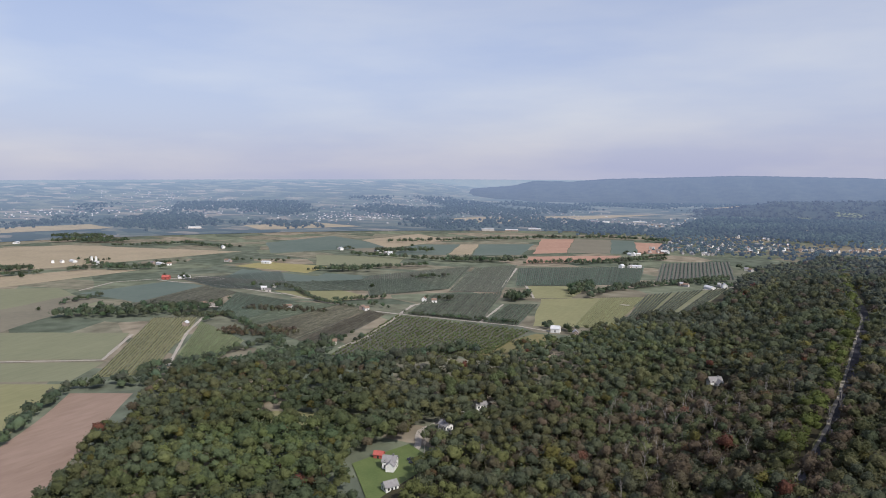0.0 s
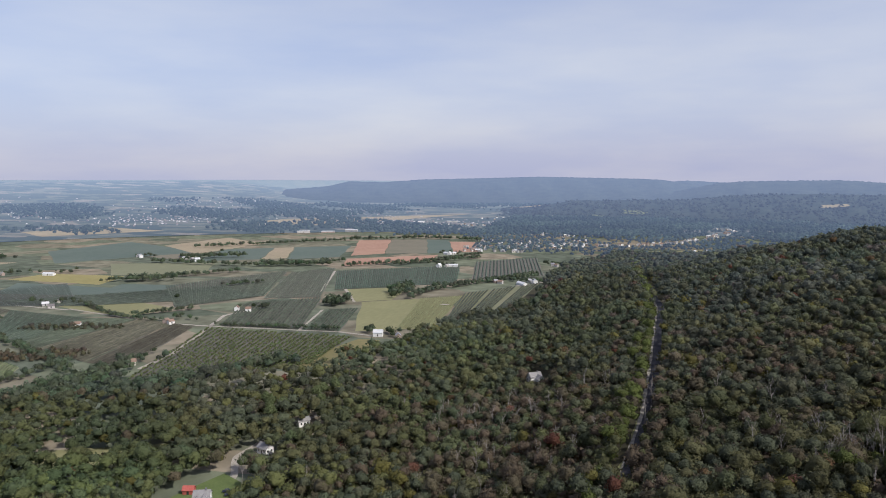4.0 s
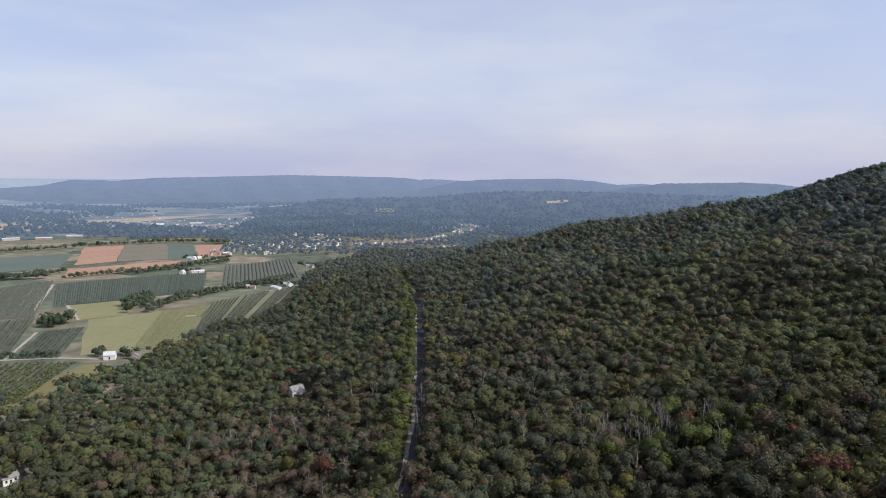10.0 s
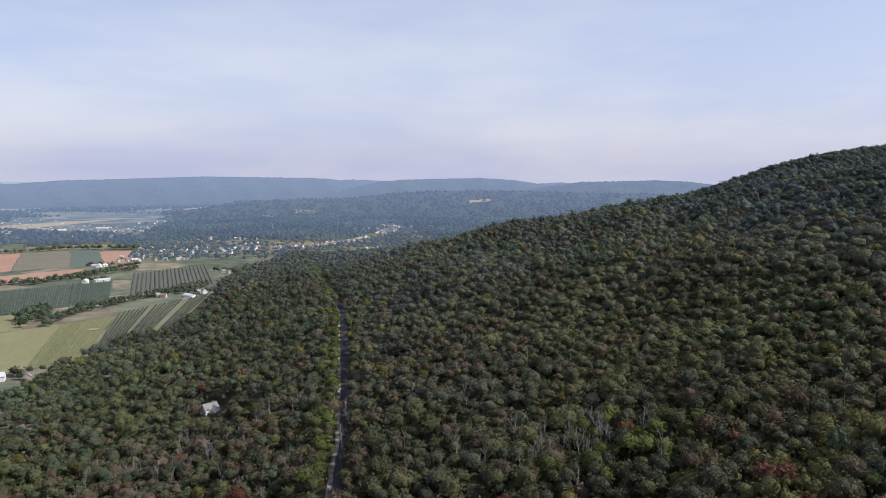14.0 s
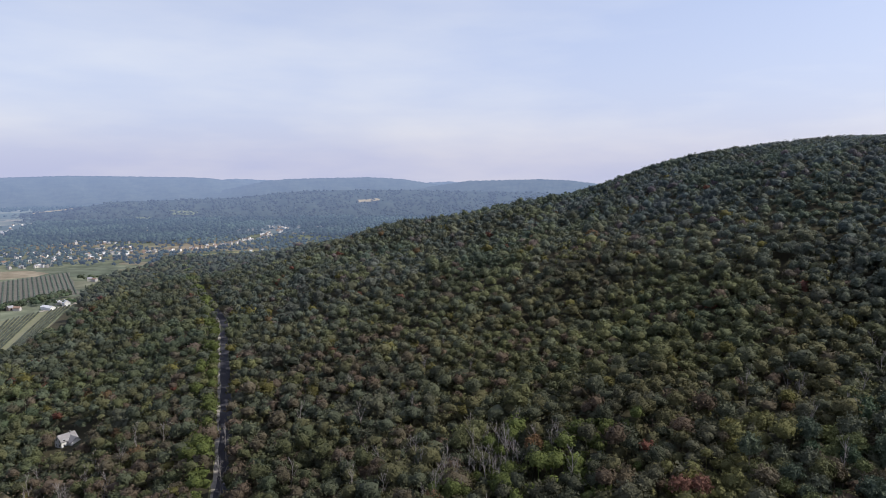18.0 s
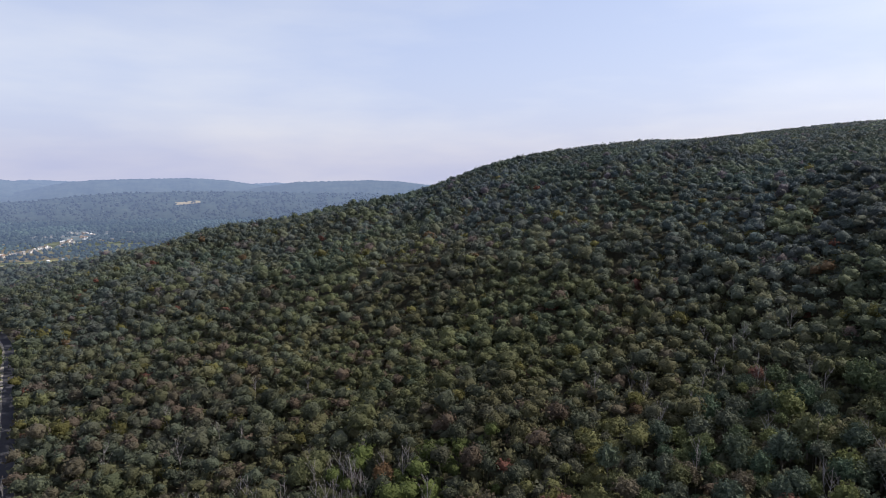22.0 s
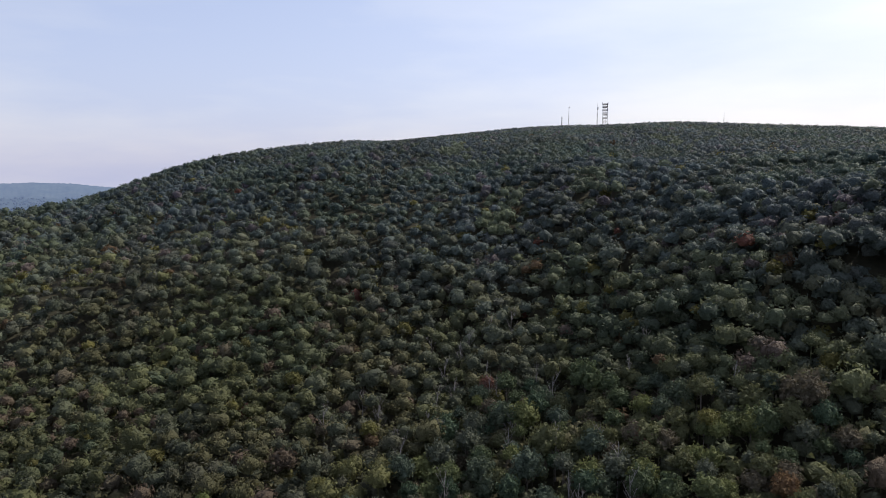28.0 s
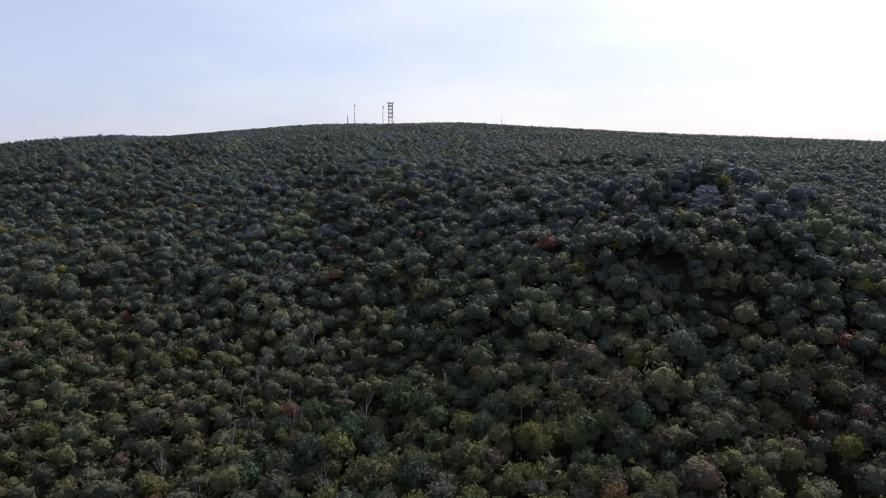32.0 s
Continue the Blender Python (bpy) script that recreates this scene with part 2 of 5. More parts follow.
M_FARTAN = haze_glow(rough_paint("far_stubble", (0.19, 0.16, 0.09), (0.27, 0.22, 0.13), 60, 0.95, 10, spec=0.0))
LEAF_RIDGE = haze_glow(leaf_paint("ridge_foliage", "tint", 0.3, 0.36), (0.10, 0.14, 0.25), 820.0, 4900.0)
LEAF_HILL = haze_glow(leaf_paint("hill_foliage", "tint", 0.25, 0.2), (0.19, 0.252, 0.435), 900.0, 3900.0)
LEAF_FAR = haze_glow(leaf_paint("far_foliage", "tint", 0.25, 0.26), (0.172, 0.242, 0.42), 500.0, 3900.0)


def mosaic_paint(name, colours, scale):
    """A patchwork of fields, each patch one colour."""
    m, n, l, bs = material(name, 0.95, 0.0)
    geo = n.new("ShaderNodeNewGeometry")
    mp = n.new("ShaderNodeMapping")
    mp.inputs["Scale"].default_value = (0.6 / scale, 1.0 / scale, 0.0)
    mp.inputs["Rotation"].default_value = (0, 0, 0.5)
    vor = n.new("ShaderNodeTexVoronoi")
    vor.inputs["Scale"].default_value = 1.0
    sep = n.new("ShaderNodeSeparateColor")
    ramp = n.new("ShaderNodeValToRGB")
    ramp.color_ramp.interpolation = "CONSTANT"
    cr = ramp.color_ramp
    while len(cr.elements) < len(colours):
        cr.elements.new(0.5)
    for k, c in enumerate(colours):
        cr.elements[k].position, cr.elements[k].color = k / len(colours), (*c, 1)
    l.new(geo.outputs["Position"], mp.inputs["Vector"])
    l.new(mp.outputs["Vector"], vor.inputs["Vector"])
    l.new(vor.outputs["Color"], sep.inputs["Color"])
    l.new(sep.outputs[0], ramp.inputs["Fac"])
    grain = n.new("ShaderNodeTexNoise")
    grain.inputs["Scale"].default_value, grain.inputs["Detail"].default_value = 3.0 / scale, 6.0
    l.new(geo.outputs["Position"], grain.inputs["Vector"])
    rng = n.new("ShaderNodeMapRange")
    rng.inputs["From Min"].default_value, rng.inputs["From Max"].default_value = 0.3, 0.7
    rng.inputs["To Min"].default_value, rng.inputs["To Max"].default_value = 0.7, 1.3
    l.new(grain.outputs["Fac"], rng.inputs["Value"])
    hsv = n.new("ShaderNodeHueSaturation")
    l.new(rng.outputs[0], hsv.inputs["Value"])
    l.new(ramp.outputs["Color"], hsv.inputs["Color"])
    l.new(hsv.outputs["Color"], bs.inputs["Base Color"])
    return m


# The patchwork colours are lifted and blued a little for haze as well.
M_GRASS = mosaic_paint("valley_patchwork", [(0.13, 0.135, 0.102), (0.11, 0.125, 0.094), (0.162, 0.155, 0.118), (0.10, 0.115, 0.09), (0.20, 0.175, 0.135), (0.13, 0.145, 0.106), (0.155, 0.143, 0.11), (0.088, 0.104, 0.08)], 62.0)
PATCHES = [(0.024, 0.034, 0.028), (0.06, 0.066, 0.046), (0.028, 0.038, 0.03), (0.125, 0.108, 0.082), (0.022, 0.032, 0.028), (0.05, 0.06, 0.044), (0.024, 0.034, 0.026), (0.08, 0.08, 0.058), (0.03, 0.038, 0.03)]
M_PLAIN = haze_glow(mosaic_paint("far_plain", PATCHES, 55.0), (0.265, 0.345, 0.51), 350.0, power=0.95)


def speckled(name, colours, per_object):
    """House paint that differs from house to house."""
    m, n, l, bs = material(name, 0.7, 0.2)
    src = n.new("ShaderNodeObjectInfo").outputs["Random"] if per_object else n.new("ShaderNodeNewGeometry").outputs["Random Per Island"]
    ramp = n.new("ShaderNodeValToRGB")
    ramp.color_ramp.interpolation = "CONSTANT"
    cr = ramp.color_ramp
    while len(cr.elements) < len(colours):
        cr.elements.new(0.5)
    for k, c in enumerate(colours):
        cr.elements[k].position, cr.elements[k].color = k / len(colours), (*c, 1)
    l.new(src, ramp.inputs["Fac"])
    l.new(ramp.outputs["Color"], bs.inputs["Base Color"])
    return m


HOUSES = [(0.78, 0.77, 0.75), (0.46, 0.44, 0.42), (0.62, 0.60, 0.58), (0.30, 0.24, 0.21), (0.70, 0.70, 0.70), (0.40, 0.38, 0.37), (0.52, 0.50, 0.45), (0.34, 0.33, 0.33)]
M_SIDING = speckled("house_siding", HOUSES, True)
M_TOWNROOF = speckled("house_roofs", [(0.16, 0.15, 0.15), (0.3, 0.29, 0.29), (0.5, 0.5, 0.52), (0.2, 0.14, 0.11), (0.24, 0.24, 0.26)], True)
M_FARTOWN = haze_glow(speckled("far_houses", [(0.40, 0.39, 0.38), (0.16, 0.15, 0.15), (0.26, 0.24, 0.23), (0.2, 0.15, 0.13), (0.32, 0.31, 0.31), (0.14, 0.13, 0.13)], False))


# ---- the lie of the land ----
def smooth(a, b, x):
    u = np.clip((x - a) / (b - a), 0.0, 1.0)
    return u * u * (3 - 2 * u)


def slope(x):
    return np.interp(x, [-220, -130, -73, -35, 0, 30, 60, 125, 208, 270, 330, 380, 420, 460, 500, 560, 640, 700, 760, 1000, 1500],
                     [0, 1, 6, 24, 37, 37, 42, 58, 74, 88, 104, 121, 139, 154, 164, 173, 182, 183, 178, 140, 40])


def along(x, y):
    late = y - np.interp(x, [-100, 20, 100, 250, 330, 400, 470, 540, 700], [100, -30, 100, 172, 130, 20, -10, -25, -80])
    return np.interp(late, [-500, -68, 150, 335, 450, 540, 620, 690, 740, 790, 840, 890, 970, 1100, 1250, 1500],
                     [0.85, 0.894, 0.952, 1.021, 1.028, 0.996, 0.966, 0.986, 0.935, 0.84, 0.735, 0.665, 0.49, 0.12, 0.0, 0.0])


ROAD = [(-34, -160), (-26, 60), (-22, 180), (-13, 283), (-5, 317), (2, 368), (9, 465), (15, 570), (21, 665), (19, 734), (15, 880), (12, 1010)]


def road_x(y):
    p = np.array(ROAD, float)
    return np.interp(y, p[:, 1], p[:, 0])


def outward(x, y, back=False):
    """The summit plateau lies far back behind the slope: where a place of the near profile comes to lie, or back again."""
    dx, dy = np.asarray(x, float), np.asarray(y, float) - 110
    r = np.maximum(np.hypot(dx, dy), 1.0)
    k = 1 + 1.1 * smooth(48, 64, np.degrees(np.arctan2(dx, dy)))
    far_r = np.where(r > 450, 450 + (r - 450) * (1 / k if back else k), r)
    return dx * far_r / r, 110 + dy * far_r / r, far_r / r


def near_profile(x, y):
    r = np.hypot(x, y)
    plain = smooth(-20, -34, np.degrees(np.arctan2(x, y)))  # only the open plain climbs to the skyline
    z = -38 + plain * (np.clip(r, 2000, 4900) - 2000) ** 2 * (111 / 2900**2)
    sx = (slope(x - 12) + 2 * slope(x) + slope(x + 12)) / 4
    z = z + sx * along(x, y)
    dx, dy = x - 315, y - 118
    z = z + 44 * np.exp(-(dx**2 / 5000 + dy**2 / 9400))  # the knob with the rock
    shelf = np.interp(x, [170, 230, 285, 340, 385, 430, 480, 540], [0, 5, 9, 13, 15, 9, 3, 0])
    z = z + shelf * smooth(620, 430, y)  # the steeper middle of the slope
    spur = smooth(195, 165, y) * smooth(50, 95, y)
    z = z + spur * (4.5 * np.exp(-((x - 281) ** 2) / 160) - 4.5 * np.exp(-((x - 300) ** 2) / 130))  # a shoulder with a hollow behind it
    z = z + 3.5 * np.exp(-((x - 313) ** 2 + (y - 116) ** 2) / 420) + 1.4 * smooth(480, 600, x) * smooth(330, 240, y)
    hilly = smooth(30, 160, x) * smooth(1400, 900, y) * smooth(560, 400, x)
    return z + hilly * (3.5 * np.sin(x / 37 + y / 61) + 2.5 * np.sin(y / 29 - x / 53))


def raw_land(x, y):
    sx, sy, ratio = outward(x, y, True)
    return np.where(ratio < 1, 106 + (near_profile(sx, sy) - 106) / ratio, near_profile(x, y))


def land(x, y):
    """Height of the bare ground; the road runs on a level bed."""
    x, y = np.asarray(x, float), np.asarray(y, float)
    bed = road_x(y)
    w = smooth(17, 8, np.abs(x - bed)) * smooth(1100, 1000, y) * smooth(-300, -200, y)
    return raw_land(x, y) * (1 - w) + raw_land(bed, y) * w


def land1(x, y):
    return float(land(np.array([x]), np.array([y]))[0])


# ---- building blocks ----
def mesh_from(name, verts, faces_flat, sizes, mat, tint=None, smooth_faces=False):
    me = bpy.data.meshes.new(name)
    me.vertices.add(len(verts))
    me.vertices.foreach_set("co", np.asarray(verts, np.float32).ravel())
    me.loops.add(len(faces_flat))
    me.loops.foreach_set("vertex_index", np.asarray(faces_flat, np.int32))
    me.polygons.add(len(sizes))
    me.polygons.foreach_set("loop_start", np.concatenate([[0], np.cumsum(sizes)[:-1]]).astype(np.int32))
    me.polygons.foreach_set("use_smooth", np.asarray(sizes) == 3 if tint is not None else np.full(len(sizes), smooth_faces))
    if tint is not None:
        at = me.attributes.new("tint", "FLOAT_COLOR", "POINT")
        at.data.foreach_set("color", np.concatenate([tint, np.ones((len(tint), 1))], 1).astype(np.float32).ravel())
    me.update(calc_edges=True)
    me.materials.append(mat)
    return me


def sheet(name, xs, ys, z_of, mat, smooth_faces=True):
    """A grid over the lines xs, ys."""
    gx, gy = np.meshgrid(xs, ys)
    v = np.stack([gx.ravel(), gy.ravel(), z_of(gx.ravel(), gy.ravel())], 1)
    w, h = len(xs), len(ys)
    i = (np.arange(h - 1)[:, None] * w + np.arange(w - 1)).ravel()
    f = np.stack([i, i + 1, i + w + 1, i + w], 1)
    return mesh_from(name, v, f.ravel(), np.full(len(f), 4), mat, smooth_faces=smooth_faces)


def quad_sheet(name, corners, lift, mat, n=14):
    """A field draped over the land between four corners."""
    a, b, c, d = (np.array(p, float) for p in corners)
    u, v = np.meshgrid(np.linspace(0, 1, n), np.linspace(0, 1, n))
    u, v = u.ravel()[:, None], v.ravel()[:, None]
    p = a * (1 - u) * (1 - v) + b * u * (1 - v) + c * u * v + d * (1 - u) * v
    p = p + 1.2 * np.stack([np.sin(p[:, 1] / 17), np.sin(p[:, 0] / 19)], 1)
    z = land(p[:, 0], p[:, 1]) + (lift(p[:, 0], p[:, 1]) if callable(lift) else lift)
    i = (np.arange(n - 1)[:, None] * n + np.arange(n - 1)).ravel()
    f = np.stack([i, i + 1, i + n + 1, i + n], 1)
    return mesh_from(name, np.column_stack([p, z]), f.ravel(), np.full(len(f), 4), mat, smooth_faces=True)


def line_points(points, step):
    """Points at even steps along a polyline, and the directions there."""
    p = np.array(points, float)
    s = np.concatenate([[0], np.cumsum(np.hypot(*np.diff(p, axis=0).T))])
    t = np.arange(0, s[-1], step)
    q = np.stack([np.interp(t, s, p[:, 0]), np.interp(t, s, p[:, 1])], 1)
    d = np.gradient(q, axis=0)
    return q, d / (np.linalg.norm(d, axis=1, keepdims=True) + 1e-9)


def strip(name, points, width, lift, mat, step=6.0, wobble=0.0):
    q, d = line_points(points, step)
    side = np.stack([d[:, 1], -d[:, 0]], 1)
    w = width / 2 * (1 + wobble * np.sin(np.arange(len(q)) * 1.7) + wobble * np.sin(np.arange(len(q)) * 0.63))
    l, r = q - side * w[:, None], q + side * w[:, None]
    v = np.concatenate([l, r])
    mid = land(q[:, 0], q[:, 1]) + lift
    v = np.column_stack([v, np.concatenate([mid, mid])])
    n = len(q)
    i = np.arange(n - 1)
    f = np.stack([i, i + n, i + n + 1, i + 1], 1)
    return mesh_from(name, v, f.ravel(), np.full(len(f), 4), mat, smooth_faces=True)


def part(name, bm, mat, parent, label=""):
    me = bpy.data.meshes.new(name)
    bm.to_mesh(me)
    bm.free()
    me.materials.append(mat)
    ob = new(name, me)
    ob.parent = parent
    return tagged(ob, label)


def part_mesh(name, me, parent, label=""):
    ob = new(name, me)
    ob.parent = parent
    return tagged(ob, label)


def box(bm, x0, x1, y0, y1, z0, z1):
    v = [bm.verts.new((x, y, z)) for z in (z0, z1) for x, y in ((x0, y0), (x1, y0), (x1, y1), (x0, y1))]
    for f in ((3, 2, 1, 0), (4, 5, 6, 7), (0, 1, 5, 4), (1, 2, 6, 5), (2, 3, 7, 6), (3, 0, 4, 7)):
        bm.faces.new([v[i] for i in f])
    return bm


def bar(bm, a, b, ra, rb, sides=6):
    """A tapered round bar from a to b."""
    a, b = Vector(a), Vector(b)
    q = (b - a).to_track_quat("Z", "Y")
    rings = []
    for c, r in ((a, ra), (b, rb)):
        rings.append([bm.verts.new(c + q @ Vector((r * math.cos(k * math.tau / sides), r * math.sin(k * math.tau / sides), 0))) for k in range(sides)])
    for k in range(sides):
        bm.faces.new((rings[0][k], rings[0][(k + 1) % sides], rings[1][(k + 1) % sides], rings[1][k]))
    bm.faces.new(rings[1])
    bm.faces.new(rings[0][::-1])
    return bm


# ---- ground ----
def even_then_wide(lo, hi, fine_lo, fine_hi, fine, coarse):
    return np.concatenate([np.arange(lo, fine_lo, coarse), np.arange(fine_lo, fine_hi, fine), np.arange(fine_hi, hi + 1, coarse)])


ground = new("ground", sheet("ground", even_then_wide(-5000, 5000, -300, 1000, 14, 80), even_then_wide(-1200, 5000, -300, 1500, 14, 80), land, M_GRASS))
tagged(ground, "gently rolling valley ground rising into a wooded ridge", "ground", kind="structure")

# ---- far hills ----
def ridge_rise(s, az):
    return s**1.25 * (0.9 + 0.1 * s) + 0.07 * np.sin(az * 1.9 + s * 5) * s * (1 - s) * 2


def ridge(name, label, table, far, deep, mat, rough_z=5.0):
    """A long wooded hill: bearing and height angle of its crest, as seen from the middle of the flight, at one distance."""
    bearing, up = np.array(table, float).T
    az = np.arange(bearing[0], bearing[-1], 0.12)
    crest = 120 + far * np.tan(np.radians(np.interp(az, bearing, up)))
    steps = np.linspace(0, 1, 22)
    rows = []
    rng = np.random.default_rng(len(name) * 7 + int(far))
    for s in steps:
        r = far - deep * (1 - s) + 0 * az
        x, y = r * np.sin(np.radians(az)), 60 + r * np.cos(np.radians(az))
        base = land(x, y) - 6
        rows.append(np.stack([x, y, base + (crest - base) * ridge_rise(s, az) + rough_z * rng.uniform(-1, 1, len(az)) * min(1, 4 * s)], 1))
    r = far + 60.0
    x, y = r * np.sin(np.radians(az)), 60 + r * np.cos(np.radians(az))
    rows.append(np.stack([x, y, crest - 120], 1))
    v = np.concatenate(rows)
    w, h = len(az), len(rows)
    i = (np.arange(h - 1)[:, None] * w + np.arange(w - 1)).ravel()
    f = np.stack([i, i + 1, i + w + 1, i + w], 1)
    ob = new(name, mesh_from(name, v, f.ravel(), np.full(len(f), 4), mat, smooth_faces=True))
    return tagged(ob, label, "hill", kind="structure")


def hill_field(name, label, table, far, deep, mat, az0, az1, s0, s1):
    """A field cut out of a hill's woods, between two bearings and two height angles."""
    bearing, up = np.array(table, float).T
    level = np.linspace(0, 1, 200)
    mid = (az0 + az1) / 2
    foot = land(np.array([(far - deep) * math.sin(radians(mid))]), np.array([60 + (far - deep) * math.cos(radians(mid))]))[0] - 6
    high = 120 + far * math.tan(radians(np.interp(mid, bearing, up)))
    seen = np.degrees(np.arctan((foot + (high - foot) * ridge_rise(level, mid) - 120) / (far - deep * (1 - level))))
    s0, s1 = np.interp((s0, s1), seen, level)
    a, s = np.meshgrid(np.linspace(az0, az1, 9), np.linspace(s0, s1, 5))
    a, s = a.ravel(), s.ravel()
    a = a + 0.12 * np.sin(s * 40) * (az1 - az0)
    crest = 120 + far * np.tan(np.radians(np.interp(a, bearing, up)))
    r = far - deep * (1 - s)
    x, y = r * np.sin(np.radians(a)), 60 + r * np.cos(np.radians(a))
    base = land(x, y) - 6
    z = base + (crest - base) * ridge_rise(s, a) + 2.6
    i = (np.arange(4)[:, None] * 9 + np.arange(8)).ravel()
    f = np.stack([i, i + 1, i + 10, i + 9], 1)
    ob = new(name, mesh_from(name, np.column_stack([x, y, z]), f.ravel(), np.full(len(f), 4), mat, smooth_faces=True))
    return tagged(ob, label, "field", kind="structure")


FOOTHILLS = [(-13, -3.55), (-10.4, -2.9), (-6.4, -2.5), (-4.3, -2.15), (-1.9, -2.14), (1.5, -2.07), (4, -2.05), (6.9, -1.75), (9.2, -1.55), (12, -1.5), (15, -1.46), (18, -1.5), (22, -1.6), (30, -1.75), (44, -2.2)]
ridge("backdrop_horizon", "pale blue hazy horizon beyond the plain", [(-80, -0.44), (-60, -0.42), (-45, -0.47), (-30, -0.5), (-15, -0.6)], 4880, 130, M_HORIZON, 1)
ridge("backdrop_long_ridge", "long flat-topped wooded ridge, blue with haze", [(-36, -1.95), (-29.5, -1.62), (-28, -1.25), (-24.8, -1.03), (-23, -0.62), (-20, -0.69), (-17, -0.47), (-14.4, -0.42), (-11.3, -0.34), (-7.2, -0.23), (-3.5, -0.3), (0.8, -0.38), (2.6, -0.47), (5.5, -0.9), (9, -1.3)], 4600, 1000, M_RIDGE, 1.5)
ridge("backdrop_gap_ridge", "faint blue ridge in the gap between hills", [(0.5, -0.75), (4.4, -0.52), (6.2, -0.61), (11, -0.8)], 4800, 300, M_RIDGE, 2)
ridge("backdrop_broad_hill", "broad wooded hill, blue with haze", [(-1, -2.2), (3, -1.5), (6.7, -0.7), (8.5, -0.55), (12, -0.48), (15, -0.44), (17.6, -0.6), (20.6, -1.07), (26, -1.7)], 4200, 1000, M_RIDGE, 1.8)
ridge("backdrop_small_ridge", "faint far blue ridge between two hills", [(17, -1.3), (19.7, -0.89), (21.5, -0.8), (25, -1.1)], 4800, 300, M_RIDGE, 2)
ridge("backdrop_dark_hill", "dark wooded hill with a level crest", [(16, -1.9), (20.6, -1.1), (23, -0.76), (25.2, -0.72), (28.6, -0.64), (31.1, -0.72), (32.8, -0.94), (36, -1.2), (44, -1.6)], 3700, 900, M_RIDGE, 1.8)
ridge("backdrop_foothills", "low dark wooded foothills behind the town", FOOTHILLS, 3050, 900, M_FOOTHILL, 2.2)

for name, label, mat, az0, az1, s0, s1 in (("hill_field", "tan mown field high on the wooded hill", M_FARTAN, 13.7, 15.4, -2.5, -2.28), ("hill_field", "green pasture on the wooded hill", M_FARGREEN, -3.1, -2.0, -3.7, -3.4),
                                           ("hill_field", "pale clearing with a farm on the hill", M_FARGREEN, -0.5, 1.2, -3.3, -3.0), ("hill_field", "small tan field at the hill's foot", M_FARTAN, -4.4, -3.1, -4.3, -4.1),
                                           ("hill_field", "pale strip of stubble below the long ridge", M_FARTAN, -9.6, -7.2, -2.82, -2.75)):
    hill_field(name, label, FOOTHILLS, 3050, 900, mat, az0, az1, s0, s1)


def far_plain():
    """The distant half of the valley floor, out to the skyline."""
    az, rr = np.radians(np.arange(-82, 50, 1.5)), np.concatenate([np.arange(1900, 3000, 60), np.arange(3000, 4890, 110)])
    a, r = np.meshgrid(az, rr)
    x, y = (r * np.sin(a)).ravel(), (r * np.cos(a)).ravel()
    w, h = len(az), len(rr)
    i = (np.arange(h - 1)[:, None] * w + np.arange(w - 1)).ravel()
    f = np.stack([i, i + 1, i + w + 1, i + w], 1)
    return mesh_from("backdrop_plain", np.column_stack([x, y, land(x, y) + 0.8]), f.ravel(), np.full(len(f), 4), M_PLAIN, smooth_faces=True)


tagged(new("backdrop_plain", far_plain()), "hazy patchwork of distant fields", "plain", kind="structure")

# ---- roads ----
def setting(name, me, label, category, kind="structure"):
    return tagged(new(name, me), label, category, kind=kind)


setting("verge", strip("verge", [(x - 0.6, y) for x, y in ROAD], 8.0, 0.35, M_VERGE, 5, 0.08), "dry grass and gravel verge beside the forest road", "verge")
setting("road", strip("road", ROAD, 6.0, 0.45, M_ASPHALT, 5), "straight dark asphalt road cut through the forest", "road")
setting("road_shoulder", strip("road_shoulder", [(x - 3.4, y) for x, y in ROAD], 1.5, 0.47, M_SHOULDER, 4, 0.25), "pale gravel shoulder along the asphalt", "shoulder")

